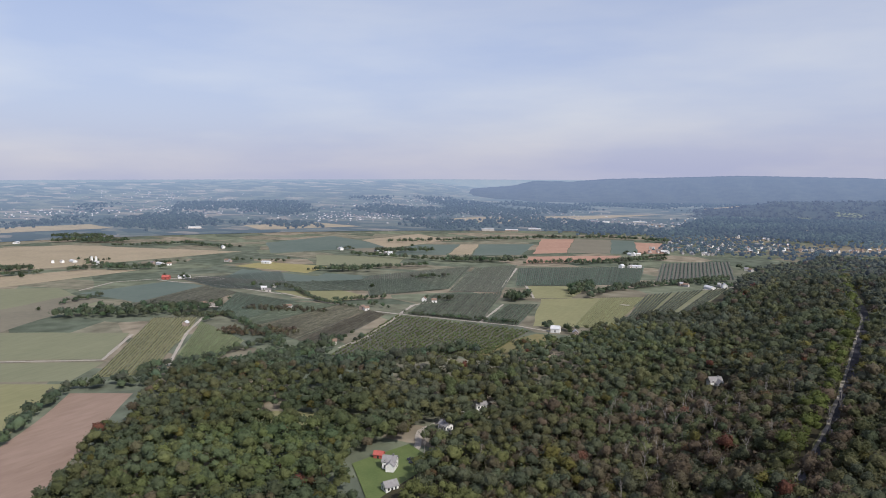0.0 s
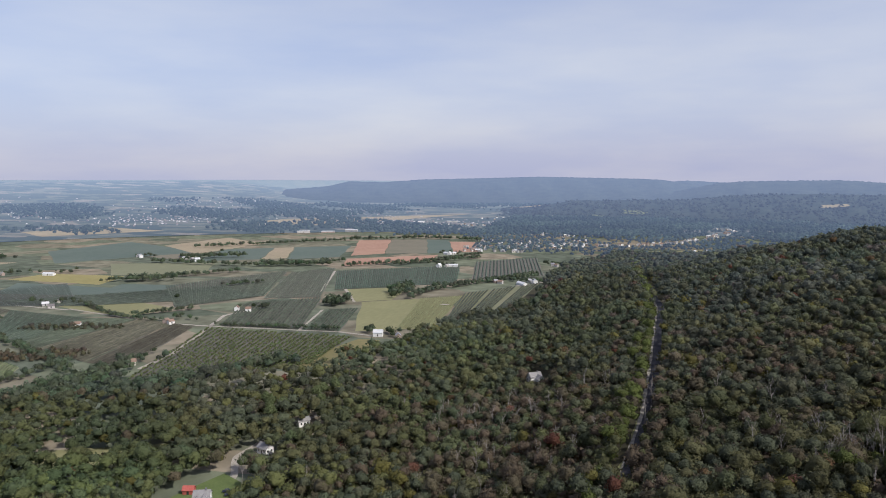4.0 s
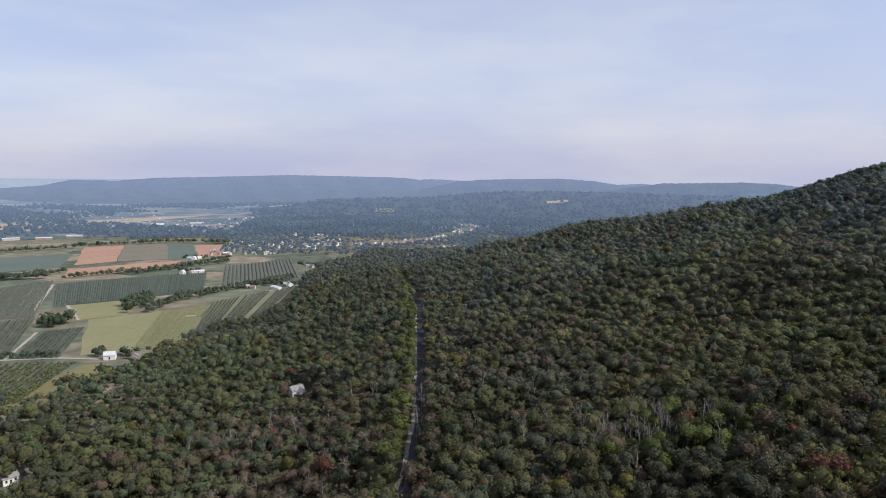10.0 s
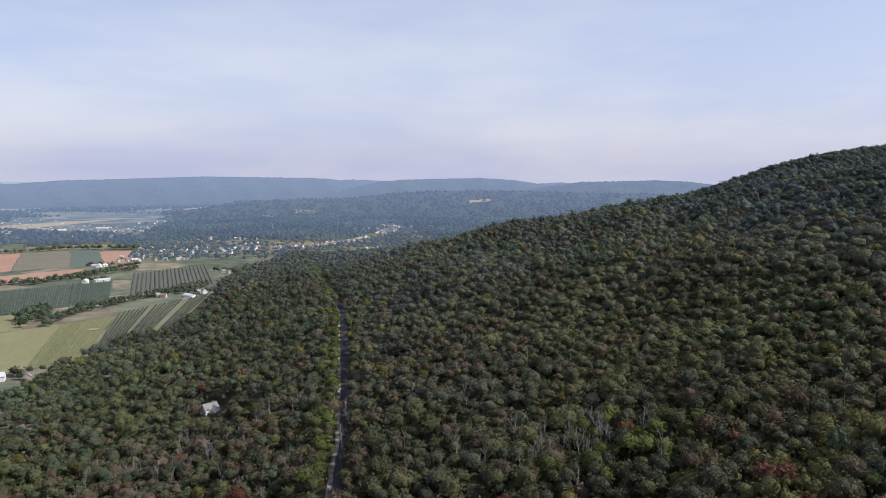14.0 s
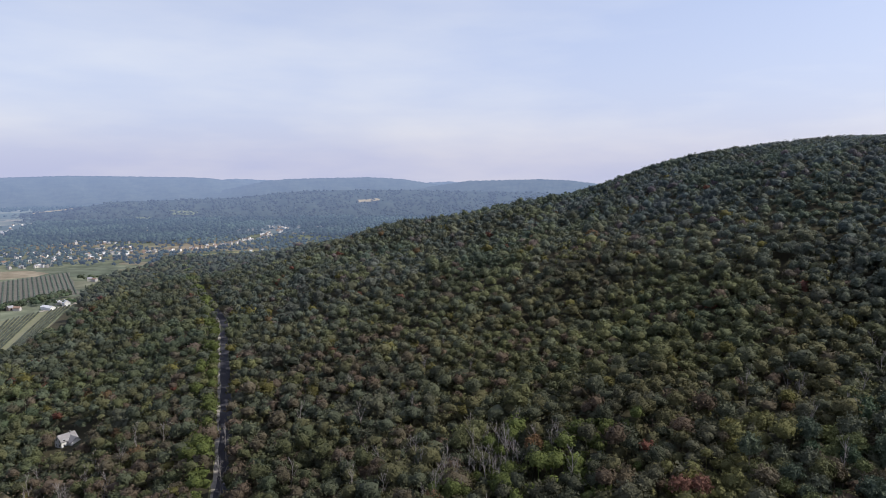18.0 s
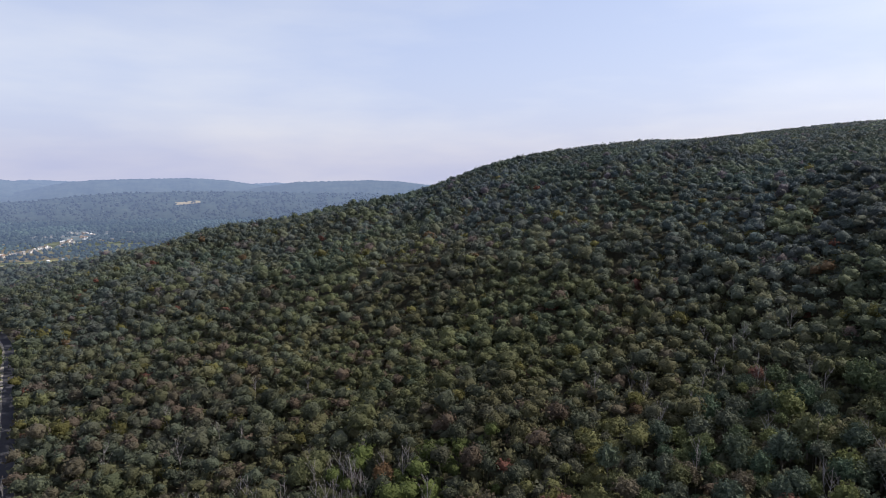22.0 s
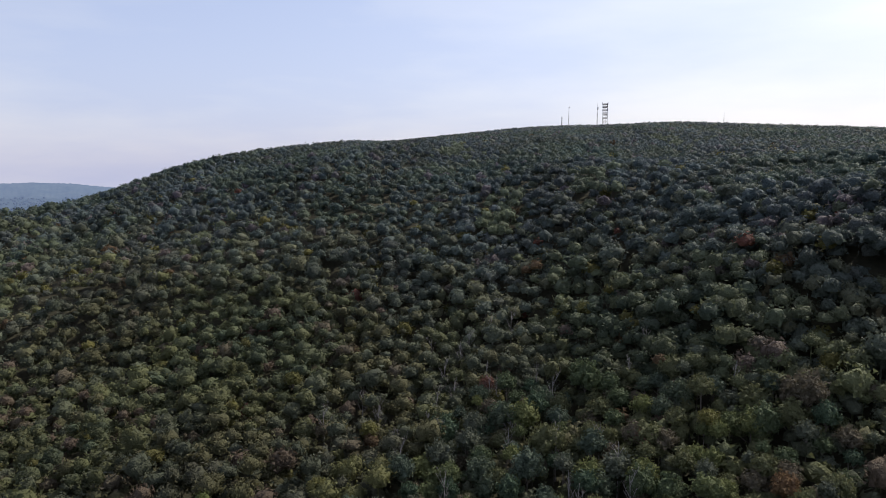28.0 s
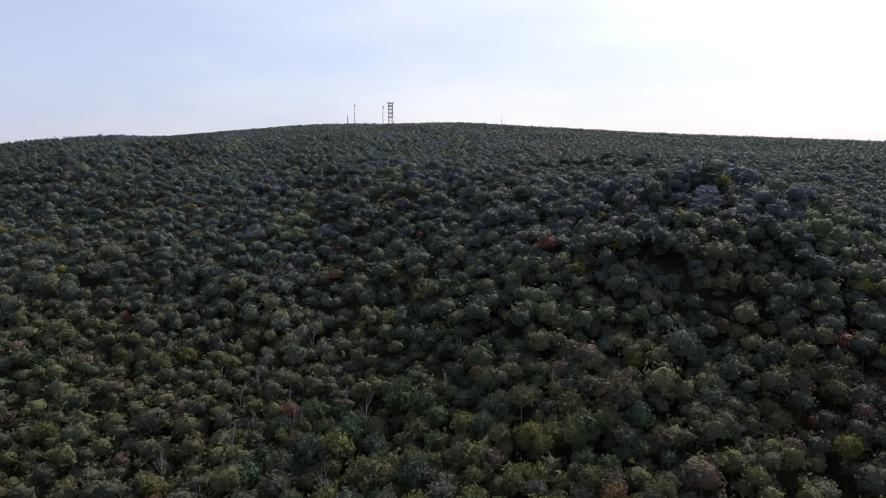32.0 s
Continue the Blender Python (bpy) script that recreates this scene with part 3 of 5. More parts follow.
# ---- fields ----
FIELDS = [
    ("ploughed_field", "bare pinkish-brown ploughed field beside the woods", M_SOIL, [(-477, 282), (-437, 304), (-328, 170), (-360, 130)]),
    ("pale_meadow", "pale yellow-green meadow with one bush", M_PALE, [(-640, 210), (-502, 294), (-431, 213), (-455, 120)]),
    ("hay_field", "olive-green mown field", M_OLIVE, [(-706, 235), (-534, 346), (-505, 301), (-637, 213)]),
    ("hay_field", "olive-green field along a dirt lane", M_OLIVE, [(-854, 287), (-610, 426), (-543, 351), (-717, 239)]),
    ("vineyard", "striped green and tan vineyard slope", M_PALE, [(-653, 484), (-611, 511), (-469, 344), (-500, 315)]),
    ("vineyard", "bright green vineyard block", M_OLIVE, [(-591, 497), (-488, 460), (-455, 396), (-473, 365)]),
    ("soybean_field", "dark blue-green crop field", M_TEAL, [(-876, 539), (-859, 668), (-748, 660), (-730, 535)]),
    ("hay_field", "wide olive field with a farm track", M_OLIVE, [(-1151, 392), (-945, 549), (-775, 504), (-858, 289)]),
    ("stubble_field", "wide tan stubble field", M_TAN, [(-1640, 640), (-1500, 900), (-1060, 1000), (-1176, 585)]),
    ("stubble_field", "tan stubble field below the wide one", M_TAN, [(-1130, 530), (-1090, 680), (-1000, 722), (-1016, 505)]),
    ("fallow_field", "brownish green field along a dirt lane", M_FALLOW, [(-847, 424), (-868, 524), (-802, 525), (-726, 362)]),
    ("fallow_field", "brownish stubble on a low rise", M_FALLOW, [(-927, 1150), (-984, 1479), (-863, 1407), (-804, 1103)]),
    ("soybean_field", "green crop field", M_TEAL, [(-1146, 1156), (-1123, 1371), (-840, 1236), (-983, 1006)]),
    ("hay_field", "olive field", M_OLIVE, [(-886, 1029), (-716, 1091), (-660, 970), (-786, 912)]),
    ("stubble_field", "tan field on a low rise", M_TAN, [(-995, 1319), (-962, 1520), (-805, 1424), (-829, 1199)]),
    ("ripe_field", "yellow ripe grain field", M_YELLOW, [(-902, 834), (-897, 903), (-759, 910), (-735, 832)]),
    ("pale_meadow", "yellow-green meadow by a farm", M_PALE, [(-663, 681), (-666, 753), (-521, 709), (-547, 649)]),
    ("soybean_field", "small blue-green crop field beside a hedge", M_TEAL, [(-691, 782), (-708, 843), (-624, 859), (-613, 755)]),
    ("fallow_field", "dark olive crop field behind the farm", M_TEAL, [(-817, 731), (-673, 760), (-695, 813), (-862, 815)]),
    ("pale_meadow", "bright yellow-green mown meadow", M_PALE, [(-325, 802), (-215, 880), (-200, 686), (-274, 655)]),
    ("pale_meadow", "small pale green meadow", M_PALE, [(-383, 889), (-304, 924), (-293, 828), (-334, 802)]),
    ("hay_field", "wedge of golden stubble at the wood's edge", M_GOLD, [(-282, 529), (-256, 625), (-234, 625), (-238, 515)]),
    ("red_field", "bare salmon-red soil field", M_REDSOIL, [(-627, 1547), (-557, 1582), (-475, 1302), (-525, 1253)]),
    ("fallow_field", "brownish fallow field between red soil fields", M_FALLOW, [(-556, 1582), (-477, 1608), (-393, 1329), (-474, 1303)]),
    ("soybean_field", "blue-green crop strip", M_TEAL, [(-476, 1608), (-418, 1599), (-347, 1356), (-392, 1329)]),
    ("red_field", "bare salmon-red soil field", M_REDSOIL, [(-411, 1575), (-350, 1581), (-297, 1383), (-346, 1357)]),
    ("red_field", "long strip of pink bare soil", M_REDSOIL, [(-515, 1206), (-367, 1308), (-353, 1222), (-479, 1111)]),
    ("soybean_field", "blue-green crop field", M_TEAL, [(-701, 1363), (-597, 1428), (-538, 1225), (-617, 1172)]),
    ("stubble_field", "tan strip between green crops", M_TAN, [(-737, 1344), (-702, 1362), (-626, 1183), (-666, 1160)]),
    ("soybean_field", "blue-green crop field", M_TEAL, [(-824, 1283), (-738, 1343), (-665, 1153), (-761, 1100)]),
    ("stubble_field", "wide tan field before the far town", M_FARTAN, [(-1208, 1982), (-1136, 2173), (-596, 2657), (-894, 1936)]),
    ("stubble_field", "tan field before the far town", M_FARTAN, [(-2111, 1073), (-2015, 1288), (-1829, 1238), (-1940, 985)]),
    ("stubble_field", "tan field before the far town", M_FARTAN, [(-1585, 1506), (-1461, 1700), (-1239, 1645), (-1417, 1409)]),
]
for k, (name, label, mat, corners) in enumerate(FIELDS):
    setting(name, quad_sheet(name, corners, (1.5 if mat is M_FARTAN else 0.08) + 0.004 * k, mat), label, "field")

ORCHARDS = [  # corners, distance between rows, tree size, tint
    ([(-744, 512), (-649, 521), (-699, 649), (-778, 664)], 4.5, 1.1, (0.066, 0.067, 0.042)),
    ([(-446, 485), (-409, 487), (-440, 626), (-471, 637)], 4.5, 1.1, (0.06, 0.056, 0.034)),
    ([(-425, 626), (-265, 628), (-262, 528), (-372, 425)], 5.5, 1.2, (0.10, 0.122, 0.055)),
    ([(-461, 763), (-384, 815), (-330, 646), (-421, 643)], 6.0, 1.8, (0.04, 0.06, 0.03)),
    ([(-345, 745), (-313, 764), (-287, 646), (-325, 644)], 6.0, 1.9, (0.035, 0.055, 0.028)),
    ([(-530, 1014), (-483, 1083), (-389, 823), (-455, 793)], 7.0, 1.5, (0.062, 0.075, 0.045)),
    ([(-639, 846), (-545, 1033), (-463, 811), (-526, 714)], 6.5, 1.5, (0.062, 0.075, 0.045)),
    ([(-466, 1051), (-287, 1169), (-247, 977), (-394, 878)], 6.0, 1.5, (0.048, 0.07, 0.042)),
    ([(-272, 1223), (-173, 1313), (-133, 1085), (-232, 1013)], 8.0, 2.5, (0.045, 0.07, 0.035)),
    ([(-217, 894), (-131, 1005), (-146, 746), (-198, 726)], 8.0, 2.1, (0.04, 0.06, 0.03)),
    ([(-653, 484), (-611, 511), (-469, 344), (-500, 315)], 6.0, 1.1, (0.07, 0.10, 0.035)),
    ([(-760, 690), (-560, 870), (-470, 800), (-640, 690)], 6.0, 1.3, (0.06, 0.072, 0.045)),
    ([(-614, 535), (-557, 533), (-580, 636), (-699, 649)], 4.5, 1.1, (0.058, 0.076, 0.046)),
    ([(-860, 690), (-790, 830), (-640, 690), (-750, 660)], 6.0, 1.0, (0.06, 0.072, 0.05)),
    ([(-602, 531), (-526, 515), (-523, 646), (-578, 636)], 4.5, 1.1, (0.066, 0.08, 0.046)),
    ([(-524, 514), (-448, 486), (-473, 636), (-521, 647)], 4.5, 1.1, (0.082, 0.08, 0.047)),
]
for k, (corners, *_) in enumerate(ORCHARDS):
    setting("orchard_floor", quad_sheet("orchard_floor", corners, 0.03 + 0.003 * k, M_SHRUBFLOOR if k in (0, 1, 2, 3, 4, 5, 6, 7, 8, 11, 12, 13, 14, 15) else M_ORCHARDFLOOR), "mown grass under orchard rows", "field")

LANES = [
    ([(-390, 481), (-394, 530), (-415, 599), (-443, 687), (-432, 719)], 5.0),
    ([(-640, 673), (-487, 635), (-432, 635), (-329, 642), (-287, 646), (-241, 637)], 4.0),
    ([(-329, 643), (-351, 747)], 3.5), ([(-405, 857), (-469, 1050)], 4.5),
    ([(-647, 276), (-540, 349), (-603, 423)], 4.0), ([(-476, 365), (-561, 454), (-608, 515)], 3.5),
    ([(-894, 550), (-921, 619), (-893, 669), (-853, 693), (-821, 730)], 4.5), ([(-774, 678), (-633, 667)], 4.5),
    ([(-383, 889), (-332, 798)], 4.0), ([(-189, 262), (-193, 276), (-203, 307), (-207, 326), (-219, 345), (-212, 400), (-190, 450)], 4.5),
    ([(-160, 970), (-128, 1010), (-118, 1100)], 6.0),
    ([(-885, 668), (-850, 725), (-800, 722), (-822, 668), (-880, 665)], 4.0),
]
for points, width in LANES:
    setting("lane", strip("lane", points, width * 0.85, 0.35, M_GRAVEL, 5, 0.12), "pale gravel farm lane", "lane")
setting("pasture", quad_sheet("pasture", [(-5, 1420), (0, 1462), (140, 1525), (150, 1480)], 0.8, M_PALE), "pale green pasture below the town street", "field")
setting("lawn", quad_sheet("lawn", [(-224, 286), (-213, 324), (-184, 310), (-174, 236)], 0.6, M_LAWN), "bright green mown lawn round a white house", "lawn")
setting("gravel_yard", quad_sheet("gravel_yard", [(-694, 556), (-650, 578), (-636, 560), (-670, 542)], 1.0, M_GRAVEL), "pale bare gravel yard among shrubs", "yard")
setting("glade", quad_sheet("glade", [(-318, 296), (-330, 323), (-268, 354), (-256, 326)], 0.6, M_PALE), "dry grassy glade in the woods", "glade")
setting("clearing", quad_sheet("clearing", [(-86, 492), (-84, 514), (-62, 516), (-62, 490)], 0.6, M_LAWN), "small lawn clearing in the woods", "lawn")

# ---- trees ----
EDGE_Y = [-300, 150, 177, 216, 287, 326, 374, 390, 406, 448, 493, 550, 588, 680, 738, 816, 1018, 1152, 1293, 1400]
EDGE_X = [-200, -312, -326, -354, -408, -432, -412, -356, -326, -303, -250, -230, -213, -186, -154, -110, -117, -110, -30, -60]


def wooded(x, y):
    ok = x > np.interp(y, EDGE_Y, EDGE_X) + 5 * np.sin(y / 13) + 3 * np.sin(y / 5.1)
    off = x - road_x(y)
    ok &= ~((off > np.where(y > 296, -5.4, -1.5)) & (off < np.where(y > 296, 3.5, 1.0)) & (y < 1010))
    ok &= np.hypot((x - 312) * 0.9, y - 114) > 6.6  # the rock outcrop
    for cx, cy, rx, ry in ((-207, 293, 19, 30), (-190, 264, 17, 26), (-172, 240, 12, 16), (-206, 328, 5, 24), (-212, 346, 8, 18), (-196, 388, 7, 16), (-198, 344, 7, 14), (-74, 506, 9, 9), (-67, 487, 12, 22), (-310, 314, 13, 8), (-287, 324, 13, 9), (-268, 336, 13, 8), (-299, 306, 7, 5), (-110, 933, 9, 9), (884, 408, 15, 15), (6, 880, 22, 10)):
        ok &= ((x - cx) / rx) ** 2 + ((y - cy) / ry) ** 2 > 1
    return ok


ICO = np.array([(0, 0, -1), (0.7236, -0.5257, -0.4472), (-0.2764, -0.8506, -0.4472), (-0.8944, 0, -0.4472), (-0.2764, 0.8506, -0.4472), (0.7236, 0.5257, -0.4472),
                (0.2764, -0.8506, 0.4472), (-0.7236, -0.5257, 0.4472), (-0.7236, 0.5257, 0.4472), (0.2764, 0.8506, 0.4472), (0.8944, 0, 0.4472), (0, 0, 1)])
ICO_F = np.array([(0, 2, 1), (1, 5, 0), (0, 3, 2), (0, 4, 3), (0, 5, 4), (1, 10, 5), (2, 6, 1), (3, 7, 2), (4, 8, 3), (5, 9, 4),
                  (1, 6, 10), (2, 7, 6), (3, 8, 7), (4, 9, 8), (5, 10, 9), (6, 11, 10), (7, 11, 6), (8, 11, 7), (9, 11, 8), (10, 11, 9)])


def geodesic(times):
    """Points and triangles of a sphere, split again and again from twenty faces."""
    v, f = [tuple(p) for p in ICO / np.linalg.norm(ICO, axis=1, keepdims=True)], [tuple(t) for t in ICO_F]
    for _ in range(times):
        mid, g = {}, []

        def half(a, b):
            key = (min(a, b), max(a, b))
            if key not in mid:
                p = np.add(v[a], v[b])
                v.append(tuple(p / np.linalg.norm(p)))
                mid[key] = len(v) - 1
            return mid[key]

        for a, b, d in f:
            p, q, r = half(a, b), half(b, d), half(d, a)
            g += [(a, p, r), (b, q, p), (d, r, q), (p, q, r)]
        f = g
    return np.array(v), np.array(f)


def crown_shape(rng, lumps, fine, sprays, size, tall=1.0, body=0.93, lean=0.12):
    """A crown of unit radius: a dome of many rounded boughs, roughened, with sprays of leaves standing out of it."""
    k = np.arange(lumps) + 0.5
    h = 1 - 1.55 * k / lumps + rng.uniform(-0.06, 0.06, lumps)
    a = k * 2.39996 + rng.uniform(0, math.tau) + rng.uniform(-0.3, 0.3, lumps)
    out = np.sqrt(np.clip(1 - h * h, 0.02, 1))
    deep = rng.uniform(0.56, 0.8, lumps)[:, None]
    centre = np.stack([out * np.cos(a), out * np.sin(a), h], 1) * deep
    lump_r = rng.uniform(0.75, 1.2, lumps) * 1.25 / math.sqrt(lumps)

    def reach(way):
        along_way = way @ centre.T
        gap2 = (centre**2).sum(1)[None] - along_way**2
        far_side = along_way + np.sqrt(np.clip(lump_r[None] ** 2 - gap2, 0, None))
        return np.maximum(np.where((gap2 < lump_r[None] ** 2), far_side, 0).max(1), 0.6)

    v, f = geodesic(fine)
    f = f[v[f].mean(1)[:, 2] > -0.6]
    spin = rng.uniform(0, math.tau)
    c, s = math.cos(spin), math.sin(spin)
    v = v @ np.array([(c, s, 0), (-s, c, 0), (0, 0, 1)])
    v = v * (reach(v) * rng.uniform(0.86, 1.04, len(v)))[:, None] * body
    way = rng.normal(size=(sprays, 3))
    way[:, 2] = np.abs(way[:, 2]) * 1.1 - 0.35
    way /= np.linalg.norm(way, axis=1, keepdims=True)
    at = way * (reach(way) * rng.uniform(0.8, 1.06, sprays))[:, None]
    near = centre[((at[:, None] - centre[None]) ** 2).sum(2).argmin(1)]
    face = (at - near) / np.linalg.norm(at - near, axis=1, keepdims=True) + rng.normal(size=way.shape) * 0.42
    face /= np.linalg.norm(face, axis=1, keepdims=True)
    side = np.cross(face, rng.normal(size=way.shape))
    side /= np.linalg.norm(side, axis=1, keepdims=True)
    up = np.cross(face, side)
    s = size * rng.uniform(0.5, 1.4, (sprays, 1))
    k = rng.uniform(-0.4, 0.4, (sprays, 1))
    corners = np.stack([at - side * s - up * s * 0.5, at + side * s - up * s * 0.6 - face * s * 0.2, at + up * s + side * s * k - face * s * 0.15], 1).reshape(-1, 3)
    flat = np.concatenate([f.ravel(), len(v) + np.arange(3 * sprays)])
    v = np.concatenate([v, corners]) * (1, 1, tall)
    v[:, 0] += lean * rng.uniform(-1, 1) * v[:, 2]
    return v, flat, np.full(len(f) + sprays, 3)


shape_rng = np.random.default_rng(11)
LOD = [[crown_shape(shape_rng, 22, 1, 165, 0.095, shape_rng.uniform(0.85, 1.15), 0.82) for _ in range(18)], [crown_shape(shape_rng, 14, 1, 56, 0.135, shape_rng.uniform(0.8, 1.1), 0.79) for _ in range(20)],
       [crown_shape(shape_rng, 9, 0, 32, 0.175, shape_rng.uniform(0.8, 1.05), 0.85) for _ in range(16)], [crown_shape(shape_rng, 7, 0, 10, 0.3, 0.9, 0.9) for _ in range(10)]]
TRUNK = np.array([(r * math.cos(k * math.tau / 5), r * math.sin(k * math.tau / 5), z) for z, r in ((-2.4, 0.06), (-0.1, 0.03)) for k in range(5)])
TRUNK_F = np.array([(k, (k + 1) % 5, 5 + (k + 1) % 5, 5 + k) for k in range(5)])


def trees_mesh(name, xyz, radius, tall, tint, lod, seed, trunks=False, mat=None):
    """Many crowns as one mesh; xyz is where each stands on the ground."""
    rng = np.random.default_rng(seed)
    shapes = LOD[lod]
    which = rng.integers(0, len(shapes), len(xyz))
    turn = rng.uniform(0, math.tau, len(xyz))
    V, F, S, C, base = [], [], [], [], 0
    for k, (v, flat, sizes) in enumerate(shapes):
        m = which == k
        n = int(m.sum())
        if not n:
            continue
        if trunks:
            flat = np.concatenate([flat, (TRUNK_F + len(v)).ravel()])
            sizes = np.concatenate([sizes, np.full(5, 4)])
            v = np.concatenate([v, TRUNK])
        c, s = np.cos(turn[m])[:, None], np.sin(turn[m])[:, None]
        r = radius[m][:, None]
        x, y, z = v[:, 0][None], v[:, 1][None], v[:, 2][None]
        P = np.stack([(x * c - y * s) * r, (x * s + y * c) * r, z * r + (tall[m] - 0.85 * radius[m])[:, None]], 2) + xyz[m][:, None, :]
        V.append(P.reshape(-1, 3))
        C.append(np.repeat(tint[m], len(v), 0))
        F.append((flat[None] + base + (np.arange(n) * len(v))[:, None]).ravel())
        S.append(np.tile(sizes, n))
        base += n * len(v)
    return mesh_from(name, np.concatenate(V), np.concatenate(F), np.concatenate(S), mat or LEAF, np.concatenate(C))


GREENS = np.array([(0.036, 0.052, 0.024), (0.05, 0.062, 0.024), (0.064, 0.072, 0.024), (0.05, 0.06, 0.03), (0.07, 0.07, 0.026), (0.044, 0.055, 0.03), (0.058, 0.062, 0.034), (0.084, 0.088, 0.026), (0.074, 0.06, 0.032), (0.082, 0.057, 0.034)])


def forest_tints(x, y, rng):
    patch = 1.2 * np.sin(x / 41 + 1.3 * np.sin(y / 57)) + 1.1 * np.sin(y / 33 + 1.1 * np.sin(x / 63)) + 0.8 * np.sin((x - y) / 17 + 2 * np.sin(y / 29)) + rng.normal(0, 0.55, len(x))
    k = np.clip(((patch + 3) / 6 * 8), 0, 7).astype(int)
    stand = 1 + 0.16 * np.sin(x / 23 + 2 * np.sin(y / 31)) + 0.12 * np.sin(y / 19 - x / 37)
    t = GREENS[k] * (1.04, 1.04, 1.0) * (stand * rng.uniform(0.88, 1.18, len(x)))[:, None]
    brown = np.exp(-(((x + 65) / 75) ** 2 + ((y - 365) / 85) ** 2)) * 0.6 + np.exp(-(((x - 90) / 90) ** 2 + ((y - 400) / 130) ** 2)) * 0.15 + 0.04
    b = rng.random(len(x)) < brown
    t[b] = GREENS[rng.integers(8, 10, b.sum())] * rng.uniform(0.8, 1.25, (b.sum(), 1))
    t = (0.7 * t + 0.3 * t.mean(0)) * np.array((1.23, 1.20, 1.61))
    # Yellowing trees low on the slope, in a warmer, lighter tint.
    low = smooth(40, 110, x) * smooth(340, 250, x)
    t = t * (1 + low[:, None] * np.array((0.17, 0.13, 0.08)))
    # Soft patches painted darker or lighter into the tint, to balance the slope's brightness.
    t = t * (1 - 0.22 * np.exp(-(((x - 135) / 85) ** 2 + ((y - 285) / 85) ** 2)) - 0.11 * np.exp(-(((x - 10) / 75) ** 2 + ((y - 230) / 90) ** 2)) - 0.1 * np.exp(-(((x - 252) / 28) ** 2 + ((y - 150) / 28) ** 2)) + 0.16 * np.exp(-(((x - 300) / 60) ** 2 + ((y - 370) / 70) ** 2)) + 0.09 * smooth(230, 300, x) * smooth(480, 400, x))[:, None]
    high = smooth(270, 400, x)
    # Haze painted into the tint: bluer on the upper slope and farther woods.
    haze_tint = np.maximum(smooth(200, 400, x), 0.45 * smooth(380, 700, y) * smooth(-60, 120, x) + 0.2 * smooth(380, 700, y))
    # The valley side's tint is lightened to balance brightness too.
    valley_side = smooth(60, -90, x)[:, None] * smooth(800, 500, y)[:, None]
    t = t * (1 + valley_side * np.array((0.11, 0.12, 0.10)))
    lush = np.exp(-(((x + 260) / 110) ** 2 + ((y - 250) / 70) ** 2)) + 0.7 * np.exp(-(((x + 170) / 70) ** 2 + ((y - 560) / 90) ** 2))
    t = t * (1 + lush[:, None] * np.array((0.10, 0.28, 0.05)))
    t = t * (1 + haze_tint[:, None] * np.array((-0.08, 0.07, 0.66)))
    # The tint also turns slightly bluer round the knob.
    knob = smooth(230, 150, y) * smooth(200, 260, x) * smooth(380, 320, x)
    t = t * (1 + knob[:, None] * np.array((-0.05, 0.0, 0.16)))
    for share, c in ((0.004, (0.12, 0.052, 0.036)), (0.006, (0.10, 0.066, 0.034)), (0.02, (0.105, 0.098, 0.03))):
        m = rng.random(len(x)) < share * (1 - 0.8 * high)
        t[m] = np.array(c) * rng.uniform(0.7, 1.15, (m.sum(), 1))
    # Fresh green roadside trees with sunlight painted in; a bright stand on the slope.
    off = x - road_x(y)
    m = ((off > -15) & (off < -5) & (rng.random(len(x)) < 0.5)) | (np.exp(-(((x - 100) / 40) ** 2 + ((y - 285) / 28) ** 2)) > rng.uniform(0.3, 1.2, len(x)))
    t[m] = np.array((0.078, 0.098, 0.028)) * rng.uniform(0.8, 1.25, (m.sum(), 1))
    return t


def scattered(x0, x1, y0, y1, gap, seed):
    rng = np.random.default_rng(seed)
    gx, gy = np.meshgrid(np.arange(x0, x1, gap), np.arange(y0, y1, gap * 0.9))
    gx = gx + (np.arange(gx.shape[0]) % 2)[:, None] * gap / 2
    return (gx + rng.uniform(-0.42, 0.42, gx.shape) * gap).ravel(), (gy + rng.uniform(-0.42, 0.42, gy.shape) * gap).ravel(), rng


def in_view(x, y):
    b = np.degrees(np.arctan2(x, y - 60))
    return ((b > -72) & (b < 122)) | (np.hypot(x, y - 60) < 230)


# The stretch of slope nearest to the flight, where trees are things of their own.
NEAR_X, NEAR_Y = (140, 226), (136, 246)


def near_stretch(x, y):
    return (x > NEAR_X[0]) & (x < NEAR_X[1]) & (y > NEAR_Y[0]) & (y < NEAR_Y[1])


def overlooked(x, y, z):
    """True where the flight looks onto the crowns, not over them."""
    ok = np.zeros(len(x), bool)
    for ex, ey in ((0, 0), (-18, 60), (-12, 100), (8, 132), (36, 156)):
        clear = 120 - (z + 17) < 0.55 * np.hypot(x - ex, y - ey)
        for s in np.linspace(0.3, 0.97, 34):
            clear &= land(ex + (x - ex) * s, ey + (y - ey) * s) + 7 < 120 + (z + 17 - 120) * s
        ok |= clear
    return ok


x, y, rng = scattered(-480, 1250, -160, 1500, 6.6, 3)
kx, ky, _ = scattered(226, 312, 70, 215, 6.6, 33)  # close growth on the steep front of the knob
x, y = np.concatenate([x, kx]), np.concatenate([y, ky])
keep = wooded(x, y) & in_view(x, y) & (rng.random(len(x)) > 0.04) & (y < 1360 + 0.1 * x)
x, y = x[keep], y[keep]
far = np.hypot(x, y - 90)
size = np.clip(rng.lognormal(math.log(3.75), 0.25, len(x)), 2.2, 6.2) * np.where(far > 520, 1.12, 1.0)
size = size + (4.3 - size) * 0.7 * smooth(330, 450, x)
